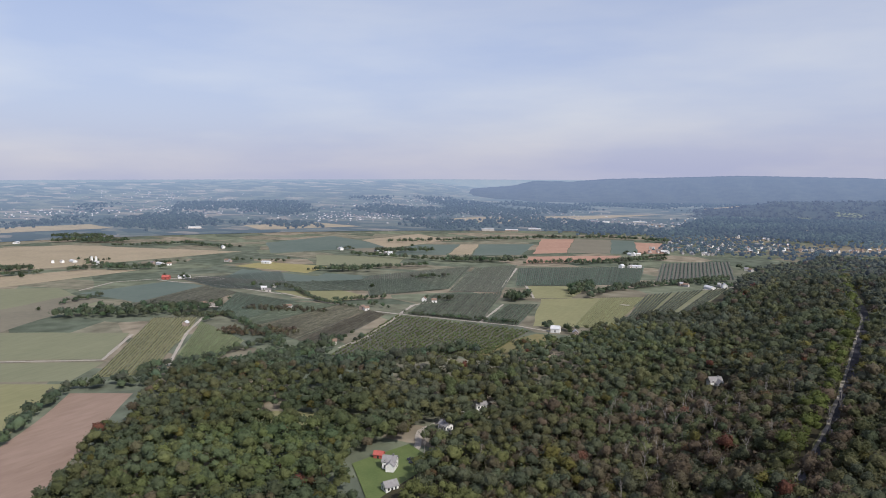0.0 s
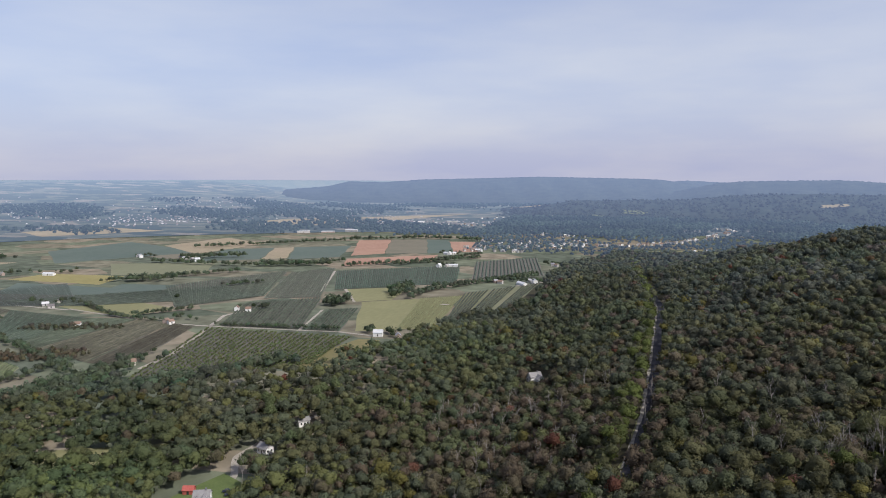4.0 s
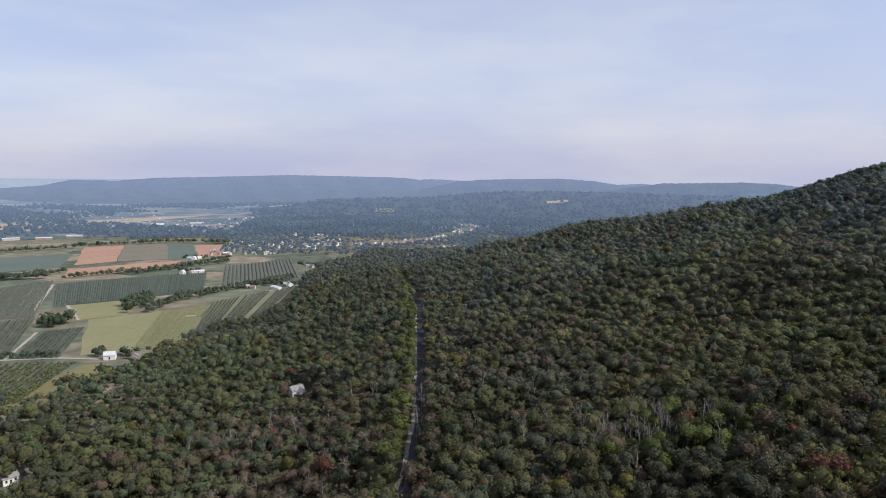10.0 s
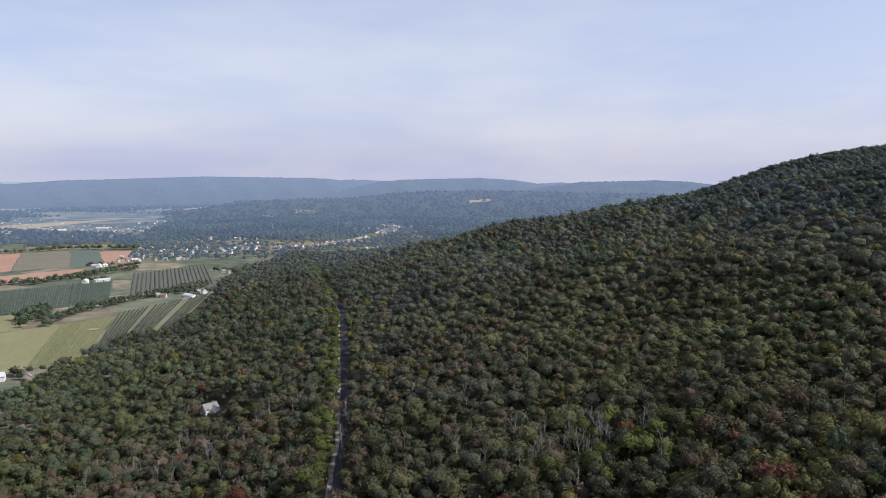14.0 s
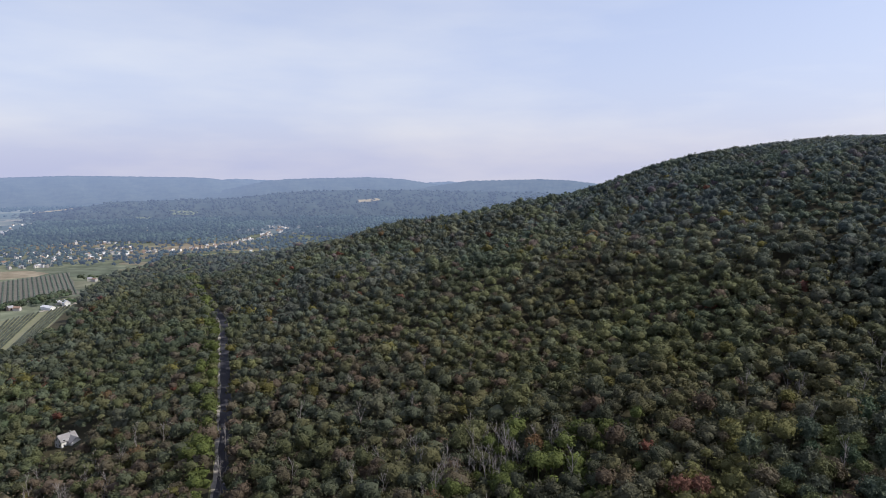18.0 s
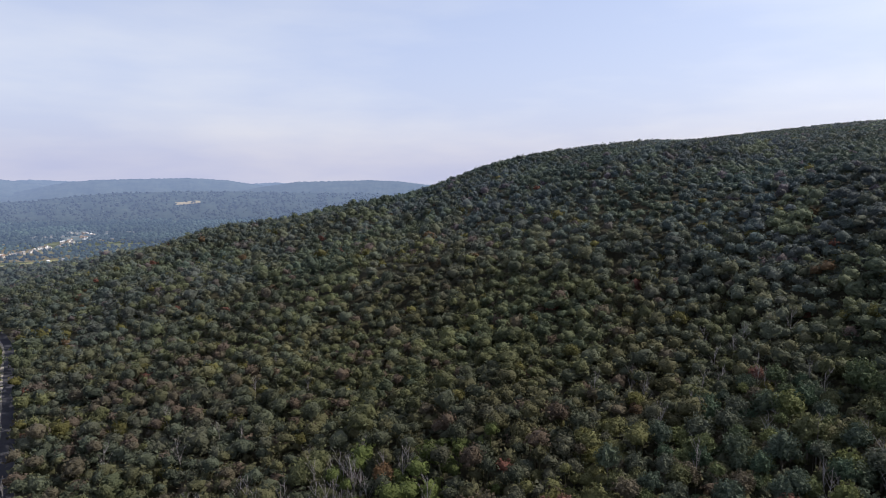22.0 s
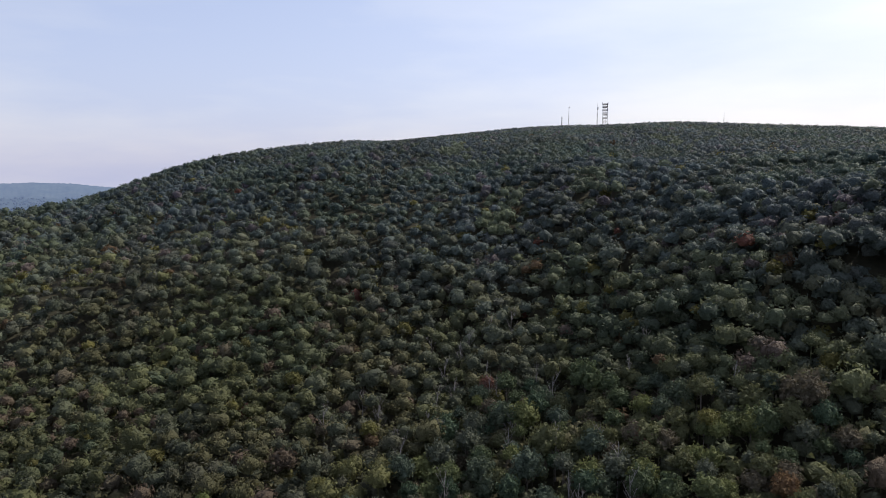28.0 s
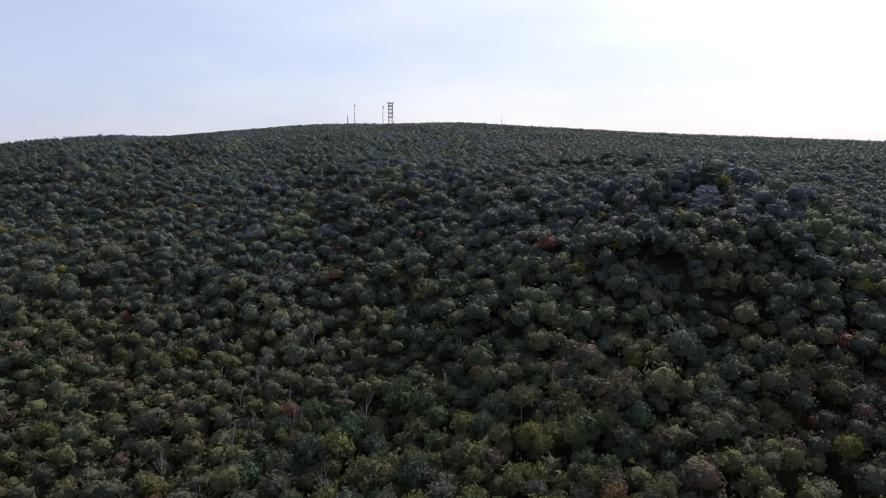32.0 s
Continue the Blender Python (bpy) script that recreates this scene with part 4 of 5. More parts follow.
tall = 8.6 + 1.3 * smooth(430, 560, x) + size * 1.2 + rng.normal(0, 1.9, len(x)) * smooth(600, 350, x)
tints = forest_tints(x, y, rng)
xyz = np.column_stack([x, y, land(x, y)])
own = near_stretch(x, y)
shown = overlooked(x, y, xyz[:, 2])
thin = rng.random(len(x)) < np.where(far < 330, 0.9, np.where(far < 600, 0.2, 0.08))
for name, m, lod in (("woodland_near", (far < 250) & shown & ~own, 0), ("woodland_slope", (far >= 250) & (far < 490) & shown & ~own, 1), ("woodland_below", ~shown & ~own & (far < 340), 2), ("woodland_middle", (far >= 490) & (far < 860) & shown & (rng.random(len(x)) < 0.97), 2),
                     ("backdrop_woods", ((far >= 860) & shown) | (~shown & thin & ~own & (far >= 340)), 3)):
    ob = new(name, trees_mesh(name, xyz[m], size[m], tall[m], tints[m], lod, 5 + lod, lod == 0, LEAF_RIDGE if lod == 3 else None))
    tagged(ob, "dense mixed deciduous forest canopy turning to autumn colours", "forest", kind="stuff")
# Saplings and shrubs that fill the gaps under the crowns.
ux, uy, urng = scattered(-420, 620, 0, 640, 7.0, 13)
uk = wooded(ux, uy) & in_view(ux, uy) & (np.hypot(ux, uy - 90) < np.where(urng.random(len(ux)) < 0.5, 440, 390))
ux, uy = ux[uk], uy[uk]
uz = land(ux, uy)
uk = overlooked(ux, uy, uz)
ux, uy, uz = ux[uk], uy[uk], uz[uk]
ur = urng.uniform(3.1, 4.8, len(ux))
# Tint cut by a tenth, painting in some shade between the crowns.
ob = new("understorey", trees_mesh("understorey", np.column_stack([ux, uy, uz]), ur, 6.6 + ur * 1.0, forest_tints(ux, uy, urng) * 0.9, 2, 14))
tagged(ob, "saplings and shrubs between the forest trees", "undergrowth", kind="stuff")
setting("forest_floor", quad_sheet("forest_floor", [(-230, -250), (1400, -250), (1400, 1250), (-105, 1250)], lambda x, y: 0.25 + 1.1 * smooth(12, 30, np.abs(x - road_x(y))), M_WOODFLOOR, 130), "dark leaf litter under the forest", "forest floor")
NEAR_TREES = list(zip(xyz[own], size[own], tall[own]))

# ---- orchard rows and hedges ----
def plant(name, pts, radius, tint, lod, seed, label, category, spread=0.25, over=0.3):
    rng = np.random.default_rng(seed)
    pts = np.asarray(pts, float)
    n = len(pts)
    r = radius * rng.uniform(1 - spread, 1 + spread, n)
    t = np.array(tint) * rng.uniform(0.75, 1.3, (n, 1)) * (1 + rng.normal(0, 0.06, (n, 3)))
    z = land(pts[:, 0], pts[:, 1])
    ob = new(name, trees_mesh(name, np.column_stack([pts, z]), r, r * (1.7 + over), t, lod, seed))
    return tagged(ob, label, category, kind="stuff")


def crop_rows(name, label, corners, rows, width, height, tint, skip=(), seed=0):
    """Clipped rows of vines or bushes that run from the first side of the field to the opposite one."""
    rng = np.random.default_rng(seed)
    a, b, c, d = (np.array(p, float) for p in corners)
    V, F, C, base = [], [], [], 0
    rows, width, height = int(rows * 1.5), width * 0.72, height * 0.62
    for k in range(rows):
        u = (k + 0.5) / rows
        if any(lo < u < hi for lo, hi in skip):
            continue
        p, q = a + (b - a) * u, d + (c - d) * u
        n = max(3, int(np.linalg.norm(q - p) / 5))
        way = (q - p) / np.linalg.norm(q - p)
        side = np.array([way[1], -way[0]])
        mid = p + (q - p) * np.linspace(0, 1, n)[:, None] + side * rng.normal(0, 0.15, (n, 1))
        wide = width / 2 * rng.uniform(0.7, 1.25, (n, 1))
        z = land(mid[:, 0], mid[:, 1])[:, None] + 0.5
        top = z + height * rng.uniform(0.7, 1.2, (n, 1))
        ring = np.stack([np.hstack([mid - side * wide, z]), np.hstack([mid - side * wide * 0.8, top * 0.8 + z * 0.2]), np.hstack([mid, top]), np.hstack([mid + side * wide * 0.8, top * 0.8 + z * 0.2]), np.hstack([mid + side * wide, z])], 1)
        V.append(ring.reshape(-1, 3))
        i = (np.arange(n - 1)[:, None] * 5 + np.arange(4)).ravel() + base
        F.append(np.stack([i, i + 5, i + 6, i + 1], 1))
        C.append(np.repeat(np.array(tint)[None] * (1.85, 1.85, 2.3) * rng.uniform(0.7, 1.3, (n, 1)), 5, 0))
        base += 5 * n
    f = np.concatenate(F)
    ob = new(name, mesh_from(name, np.concatenate(V), f.ravel(), np.full(len(f), 4), LEAF, np.concatenate(C)))
    return tagged(ob, label, "crop rows", kind="stuff")


crop_rows("vine_rows", "dense dark vine rows in bands with grass between", [(-217, 894), (-131, 1005), (-146, 746), (-198, 726)], 15, 2.3, 1.9, (0.044, 0.052, 0.034), ((0.3, 0.37), (0.68, 0.78)), 1)
crop_rows("vine_rows", "thin green vine rows on a pale slope", [(-653, 484), (-611, 511), (-469, 344), (-500, 315)], 11, 1.6, 1.1, (0.09, 0.092, 0.05), (), 2)
crop_rows("vine_rows", "faint green rows across a mown meadow", [(-262, 848), (-215, 880), (-200, 690), (-236, 674)], 13, 1.1, 0.6, (0.085, 0.095, 0.042), (), 3)
crop_rows("vine_rows", "green rows on a bright slope", [(-591, 497), (-488, 460), (-455, 396), (-473, 365)], 16, 1.2, 0.7, (0.075, 0.10, 0.04), (), 4)
crop_rows("orchard_hedges", "dark clipped orchard rows", [(-461, 763), (-384, 815), (-330, 646), (-421, 643)], 17, 2.6, 1.6, (0.048, 0.06, 0.036), (), 5)
crop_rows("orchard_hedges", "dark clipped orchard rows", [(-345, 745), (-313, 764), (-287, 646), (-325, 644)], 7, 2.8, 1.7, (0.044, 0.058, 0.034), (), 6)
crop_rows("orchard_hedges", "green orchard rows before the town", [(-272, 1223), (-173, 1313), (-133, 1085), (-232, 1013)], 13, 3.0, 1.1, (0.05, 0.066, 0.042), (), 7)

for k, (corners, gap, size_o, tint) in enumerate(ORCHARDS):
    if k != 2:
        continue
    a, b, c, d = (np.array(p, float) for p in corners)
    across = int(max(np.linalg.norm(b - a), np.linalg.norm(c - d)) / gap)
    down = int(max(np.linalg.norm(d - a), np.linalg.norm(c - b)) / (size_o * 2.0))
    if across * down > 2600:
        down = int(2600 / across)
    u, v = np.meshgrid((np.arange(across) + 0.5) / across, (np.arange(down) + 0.5) / down)
    u, v = u.ravel()[:, None], v.ravel()[:, None]
    pts = a * (1 - u) * (1 - v) + b * u * (1 - v) + c * u * v + d * (1 - u) * v
    rng = np.random.default_rng(k)
    pts = pts + rng.normal(0, 0.7, pts.shape)
    pts = pts[(rng.random(len(pts)) > 0.05) & ~wooded(pts[:, 0], pts[:, 1])]
    plant("orchard_rows", pts, size_o, tint, 3, 40 + k, "even rows of low green orchard trees", "orchard")

for k, (corners, gap, size_o, tint) in enumerate(ORCHARDS):
    if k in (0, 1, 5, 6, 7, 11, 12, 13, 14, 15):
        wide = np.linalg.norm(np.subtract(corners[1], corners[0])) / 2 + np.linalg.norm(np.subtract(corners[2], corners[3])) / 2
        crop_rows("orchard_rows", "close rows of low grey-green orchard bushes", corners, int(wide / (gap * 0.72)), size_o * 1.7, size_o * 0.4, tint, (), 60 + k)

HEDGES = [
    ([(-419, 204), (-455, 244), (-488, 287), (-461, 319)], 5.0, 9), ([(-473, 328), (-478, 352), (-468, 377), (-470, 409)], 4.5, 9),
    ([(-463, 402), (-462, 447), (-460, 483)], 4.0, 9), ([(-817, 480), (-828, 539)], 4.0, 8), ([(-541, 658), (-498, 707)], 4.0, 8),
    ([(-274, 834), (-265, 926)], 5.0, 14), ([(-349, 767), (-346, 812)], 5.0, 12), ([(-898, 1299), (-643, 1522)], 6.0, 12),
    ([(-827, 1060), (-601, 1064), (-502, 1162)], 6.0, 12), ([(-1576, 922), (-1524, 1023)], 7.0, 25), ([(-1376, 929), (-1286, 1050), (-1136, 1029)], 5.0, 9),
    ([(-475, 1099), (-346, 1205), (-286, 1335)], 5.0, 10), ([(-265, 926), (-140, 1068)], 5.0, 10), ([(-750, 856), (-693, 888)], 5.0, 10),
    ([(-554, 860), (-524, 910)], 5.0, 9), ([(-1087, 661), (-1046, 725)], 6.0, 16), ([(-1125, 566), (-1096, 620)], 5.0, 14),
    ([(-592, 533), (-527, 504), (-470, 478), (-430, 451)], 4.0, 12), ([(-1129, 718), (-1048, 721)], 5.0, 9), ([(-395, 1137), (-273, 1276)], 5.0, 9),
    ([(-281, 876), (-143, 1095)], 4.5, 9), ([(-640, 700), (-560, 650), (-490, 640)], 3.5, 7), ([(-420, 640), (-290, 655)], 3.0, 6),
    ([(-700, 900), (-610, 1000)], 5.0, 12), ([(-640, 1540), (-480, 1630), (-330, 1600)], 6.0, 14),
]
HEDGES += [([(-451, 318), (-442, 349), (-423, 387), (-408, 435), (-402, 483)], 6.0, 30), ([(-411, 331), (-400, 366), (-381, 406), (-367, 427), (-346, 444)], 6.5, 40), ([(-363, 411), (-338, 445), (-311, 489), (-276, 538)], 6.0, 30), ([(-430, 340), (-410, 390), (-395, 440)], 6.5, 40)]
for k, (points, r, width) in enumerate(HEDGES):
    q, d = line_points(points, r * 1.25)
    rng = np.random.default_rng(100 + k)
    q = np.repeat(q, 2 if width < 20 else 5, 0)
    q = q + rng.normal(0, width / 4, q.shape)
    q = q[rng.random(len(q)) > 0.15]
    plant("hedgerow", q, r * 0.8, (0.075, 0.098, 0.062), 2, 100 + k, "dark green hedgerow of trees between fields", "hedgerow", 0.35, 0.15)


def grove(cx, cy, rx, ry, turn, gap, r, seed, label="dark green wood standing in the fields"):
    x, y, rng = scattered(-rx, rx, -ry, ry, gap, seed)
    m = (x / rx) ** 2 + (y / ry) ** 2 < rng.uniform(0.7, 1.0, len(x))
    c, s = math.cos(turn), math.sin(turn)
    p = np.stack([cx + x * c - y * s, cy + x * s + y * c], 1)[m]
    plant("grove", p, r, (0.066, 0.088, 0.054), 2, seed, label, "grove", 0.3, 0.3)


for k, g in enumerate(((-690, 490, 95, 26, 0.78), (-1180, 600, 60, 20, 0.6), (-560, 1090, 70, 14, 0.3), (-300, 890, 18, 40, 0.1), (-1010, 720, 50, 14, 0.7), (-1480, 980, 60, 25, 0.7),
                       (-760, 1150, 60, 12, 0.5), (-350, 790, 16, 28, 0.0), (-690, 880, 50, 12, 0.4), (-1650, 1020, 70, 25, 0.5))):
    grove(*g, 8.5, 5.0, 200 + k)

STREET = [(-70, 1548), (-38, 1562), (25, 1586), (107, 1657), (175, 1786), (235, 1930), (264, 1998), (245, 2109)]
STREET_AT = np.array(line_points(STREET, 12.0)[0])


for k, (cx, cy, rx, ry, turn, tint) in enumerate(((-500, 492, 48, 24, 0.35, (0.085, 0.075, 0.05)), (-620, 520, 40, 16, 0.5, (0.07, 0.082, 0.05)), (-560, 590, 60, 14, 0.3, (0.075, 0.075, 0.05)))):
    sx, sy, rng = scattered(-rx, rx, -ry, ry, 5.2, 900 + k)
    m = (sx / rx) ** 2 + (sy / ry) ** 2 < rng.uniform(0.5, 1.0, len(sx))
    c, sn = math.cos(turn), math.sin(turn)
    plant("scrub", np.stack([cx + sx * c - sy * sn, cy + sx * sn + sy * c], 1)[m], 2.3, tint, 3, 920 + k, "low brown and green scrub between the fields", "scrub", 0.4, 0.0)

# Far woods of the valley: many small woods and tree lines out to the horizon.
x, y, rng = scattered(-3000, 1500, 700, 3650, 21, 77)
r = np.hypot(x, y)
b = np.degrees(np.arctan2(x, y))
lay = np.sin(x / 210 + 2 * np.sin(y / 330)) + np.sin(y / 120 + 2.2 * np.sin(x / 400)) + 0.9 * np.sin((x + y) / 90) + rng.normal(0, 0.35, len(x))
keep = (r > 1780) & (r < 3400) & (b > -72) & (b < -20 + 25 * (r < 2400)) & (lay > -0.1) & ~((x > -660) & (x < -290) & (y < 1620)) & ~((x > -120) & (y < 1330)) & (y - 0.35 * np.abs(x) > 200)
keep &= ~((x < -600) & (y < 1900) & (lay < 0.7))
keep |= (r > 2950) & (r < 3650) & (b > -38) & (b < -4) & (lay > -0.2) & (rng.random(len(x)) < 0.8)
x, y, r = x[keep], y[keep], r[keep]
tint = np.array((0.036, 0.052, 0.036)) * rng.uniform(0.7, 1.3, (len(x), 1))
size = rng.uniform(5, 8, len(x))
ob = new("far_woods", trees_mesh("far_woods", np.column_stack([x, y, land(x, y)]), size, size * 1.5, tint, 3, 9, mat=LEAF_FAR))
tagged(ob, "scattered dark woods across the distant valley", "woods", kind="stuff")
# Crowns that break up the slopes of the foothills.
rng = np.random.default_rng(79)
az, s = rng.uniform(-12, 40, 5000), rng.uniform(0.02, 1.0, 5000)
clump = np.sin(az * 2.1 + 3 * np.sin(s * 4)) + np.sin(s * 13 + az) + rng.normal(0, 0.6, 5000)
az, s, clump = az[clump > -0.9], s[clump > -0.9], clump[clump > -0.9]
r = 3050 - 900 * (1 - s)
x, y = r * np.sin(np.radians(az)), 60 + r * np.cos(np.radians(az))
base = land(x, y) - 6
crest = 120 + 3050 * np.tan(np.radians(np.interp(az, *np.array(FOOTHILLS, float).T)))
z = base + (crest - base) * ridge_rise(s, az)
size = rng.uniform(4.0, 7.0, len(x))
tint = np.array((0.026, 0.036, 0.026)) * (1 + 0.35 * np.clip(clump, -1, 1.6))[:, None] * rng.uniform(0.7, 1.4, (len(x), 1))
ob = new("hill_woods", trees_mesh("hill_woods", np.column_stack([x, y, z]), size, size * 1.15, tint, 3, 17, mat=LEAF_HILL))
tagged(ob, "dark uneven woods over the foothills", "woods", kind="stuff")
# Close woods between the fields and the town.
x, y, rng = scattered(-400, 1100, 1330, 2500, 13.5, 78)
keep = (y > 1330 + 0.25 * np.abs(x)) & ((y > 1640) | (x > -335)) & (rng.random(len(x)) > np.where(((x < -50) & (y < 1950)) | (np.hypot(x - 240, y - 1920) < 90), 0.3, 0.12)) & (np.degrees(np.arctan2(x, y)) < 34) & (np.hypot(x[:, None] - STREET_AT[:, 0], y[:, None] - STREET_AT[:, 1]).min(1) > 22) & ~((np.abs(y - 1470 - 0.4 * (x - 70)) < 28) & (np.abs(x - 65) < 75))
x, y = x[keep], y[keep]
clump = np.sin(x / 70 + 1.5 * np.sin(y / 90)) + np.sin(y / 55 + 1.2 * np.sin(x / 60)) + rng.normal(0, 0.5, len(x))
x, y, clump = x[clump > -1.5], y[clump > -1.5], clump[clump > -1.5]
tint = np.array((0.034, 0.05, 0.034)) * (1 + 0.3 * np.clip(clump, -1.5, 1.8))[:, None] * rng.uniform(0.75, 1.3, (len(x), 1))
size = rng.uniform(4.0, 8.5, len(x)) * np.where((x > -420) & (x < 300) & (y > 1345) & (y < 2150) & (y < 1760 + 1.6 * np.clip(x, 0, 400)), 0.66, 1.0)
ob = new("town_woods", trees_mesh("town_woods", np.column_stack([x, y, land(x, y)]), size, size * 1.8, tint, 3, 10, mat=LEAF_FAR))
tagged(ob, "dark woods round and behind the town", "woods", kind="stuff")


farm_rng = random.Random(77)
for k, (fx, fy, n) in enumerate(((-430, 716, 5), (-682, 684, 10), (-879, 680, 7), (-1028, 782, 9), (-1180, 735, 12), (-1140, 1025, 12), (-948, 868, 10), (-880, 886, 8), (-897, 1121, 10), (-770, 1102, 14), (-345, 1318, 8), (-310, 1140, 14), (-193, 995, 10), (-145, 995, 14), (-132, 1203, 10), (-404, 490, 8), (-243, 640, 7), (-478, 640, 5), (-660, 560, 6), (-588, 480, 3))):
    pts = [(fx + farm_rng.gauss(0, 15), fy + abs(farm_rng.gauss(0, 12)) + 7) for _ in range(n)]
    plant("farmyard_trees", pts, 3.6, (0.062, 0.082, 0.05), 2, 700 + k, "dark green trees round a farmyard", "trees", 0.3, 0.2)

for k, (bx, by, br) in enumerate(((-803, 444, 3.2), (-470, 264, 3.0), (-1080, 575, 5.0), (-800, 1240, 5.0), (-560, 765, 4.5), (-437, 740, 3.5), (-238, 655, 4.0), (-232, 648, 4.5), (-228, 640, 3.5), (-296, 838, 6.0))):
    rng = np.random.default_rng(300 + k)
    ob = new("field_bush", trees_mesh("field_bush", np.array([[bx, by, land1(bx, by) - 1.0]]), np.array([br]), np.array([br * 1.9]), np.array([[0.04, 0.056, 0.027]]), 1, 300 + k))
    tagged(ob, "single dark green bush standing in a field", "bush", "field bushes")

heap = new("silage_heap", quad_sheet("silage_heap", [(-226, 806), (-224, 813), (-214, 812), (-215, 806)], 1.2, M_GRAVEL, 8))
tagged(heap, "low heap of pale gravel in a meadow", "heap")

# ---- buildings ----
def gable_roof(bm, w, d, z0, z1, over=0.4, thick=0.2):
    """A pitched roof with its ridge along x, as two slabs that meet."""
    x0, x1 = -w / 2 - over, w / 2 + over
    k = (z1 - z0) / (d / 2)
    for sgn in (-1, 1):
        ye, ze = sgn * (d / 2 + over), z0 - over * k
        pts = [(x0, ye, ze), (x1, ye, ze), (x1, 0, z1), (x0, 0, z1)]
        v = [bm.verts.new(p) for p in pts] + [bm.verts.new((a, b, c + thick)) for a, b, c in pts]
        for f in ((0, 1, 2, 3), (7, 6, 5, 4), (0, 4, 5, 1), (1, 5, 6, 2), (2, 6, 7, 3), (3, 7, 4, 0)):
            bm.faces.new([v[i] for i in (f if sgn > 0 else f[::-1])])
    return bm


def gable_walls(bm, w, d, z0, z1):
    box(bm, -w / 2, w / 2, -d / 2, d / 2, -2.0, z0)
    for x in (-w / 2, w / 2 - 0.25):
        v = [bm.verts.new(p) for p in ((x, -d / 2, z0), (x, d / 2, z0), (x, 0, z1 - 0.05), (x + 0.25, -d / 2, z0), (x + 0.25, d / 2, z0), (x + 0.25, 0, z1 - 0.05))]
        for f in ((0, 2, 1), (3, 4, 5), (0, 3, 5, 2), (1, 2, 5, 4)):
            bm.faces.new([v[i] for i in f])
    return bm


def window_part(parent, x, y, z, w, h, facing):
    """A framed pane on a wall that faces along facing: 'x' or 'y' with its sign."""
    s = 1 if facing[0] == "+" else -1
    bm = bmesh.new()
    t = 0.06
    along_x = facing[1] == "y"
    for a0, a1, b0, b1 in ((-w / 2 - t, w / 2 + t, h, h + t), (-w / 2 - t, w / 2 + t, -t, 0), (-w / 2 - t, -w / 2, 0, h), (w / 2, w / 2 + t, 0, h)):
        if along_x:
            box(bm, x + a0, x + a1, min(y, y + s * 0.07), max(y, y + s * 0.07), z + b0, z + b1)
        else:
            box(bm, min(x, x + s * 0.07), max(x, x + s * 0.07), y + a0, y + a1, z + b0, z + b1)
    f = part("window", bm, M_WHITE, parent)
    bm = bmesh.new()
    if along_x:
        box(bm, x - w / 2, x + w / 2, min(y, y + s * 0.03), max(y, y + s * 0.03), z, z + h)
    else:
        box(bm, min(x, x + s * 0.03), max(x, x + s * 0.03), y - w / 2, y + w / 2, z, z + h)
    part("pane", bm, M_GLASS, f, "dark glass pane")


def house(name, label, category, w, d, eaves, top, wall, roof, windows=True, chimney=False, group="", wing=None):
    root = tagged(new(name), label, category, group)
    part("wall", gable_walls(bmesh.new(), w, d, eaves, top), wall, root)
    part("roof", gable_roof(bmesh.new(), w, d, eaves, top), roof, root)
    if wing:
        bm = gable_walls(bmesh.new(), *wing)
        bmesh.ops.transform(bm, matrix=pose(w * 0.18, -d / 2 - wing[1] * 0.2, 0, 0, 0, 90), verts=bm.verts)
        part("wing_wall", bm, wall, root)
        bm = gable_roof(bmesh.new(), *wing)
        bmesh.ops.transform(bm, matrix=pose(w * 0.18, -d / 2 - wing[1] * 0.2, 0, 0, 0, 90), verts=bm.verts)
        part("wing_roof", bm, roof, root)
    if windows:
        storeys = (0.9,) if eaves < 4 else (0.9, 3.6)
        for z in storeys:
            for x in np.linspace(-w / 2 + 1.6, w / 2 - 1.6, max(2, int(w / 3))):
                for s in (-1, 1):
                    if not (z < 1 and abs(x) < 0.8):
                        window_part(root, x, s * d / 2, z, 1.0, 1.5, "+y" if s > 0 else "-y")
            for y in (-d / 4, d / 4):
                for s in (-1, 1):
                    window_part(root, s * w / 2, y, z, 1.0, 1.5, "+x" if s > 0 else "-x")
    door = part("door", box(bmesh.new(), -0.55, 0.55, -d / 2 - 0.06, -d / 2, 0, 2.1), M_GLASS, root, "dark front door")
    if chimney:
        part("chimney", box(bmesh.new(), w / 4 - 0.4, w / 4 + 0.4, -0.5, 0.3, eaves, top + 1.0), M_STONE, root)
    return root


def put(ob, x, y, turn=0.0, lift=0.0):
    ob.matrix_world = pose(x, y, land1(x, y) + 0.5 + lift, 0, 0, turn)
    return ob


farmhouse = put(house("farmhouse", "white two-storey house with grey roof and wing on a lawn", "house", 7.5, 6, 4.4, 6.8, M_WHITE, M_PALEROOF, True, True, "", (5, 4.5, 3.6, 5.4)), -204, 293, 20)
cottage = put(house("cottage", "white house with a pale grey roof beside a gravel drive", "house", 7, 5.5, 2.8, 4.9, M_WHITE, M_PALEROOF), -189, 271, 60)
red_shed = put(house("shed", "red-roofed wooden shed beside a lawn", "shed", 5.2, 4, 2.3, 3.8, M_REDPAINT, M_REDPAINT, False), -217, 301, 15)
woods_house = put(house("woods_house", "large grey-roofed white house hidden in the forest", "house", 9, 7, 4.2, 7.0, M_WHITE, M_PALEROOF, True, True, "", (6, 5.5, 3.6, 6.0)), -73, 506, 35)
lane_house = put(house("lane_house", "small white house with a pale grey roof among trees", "house", 7.5, 5.5, 3.2, 5.4, M_WHITE, M_PALEROOF), -205, 401, 50)
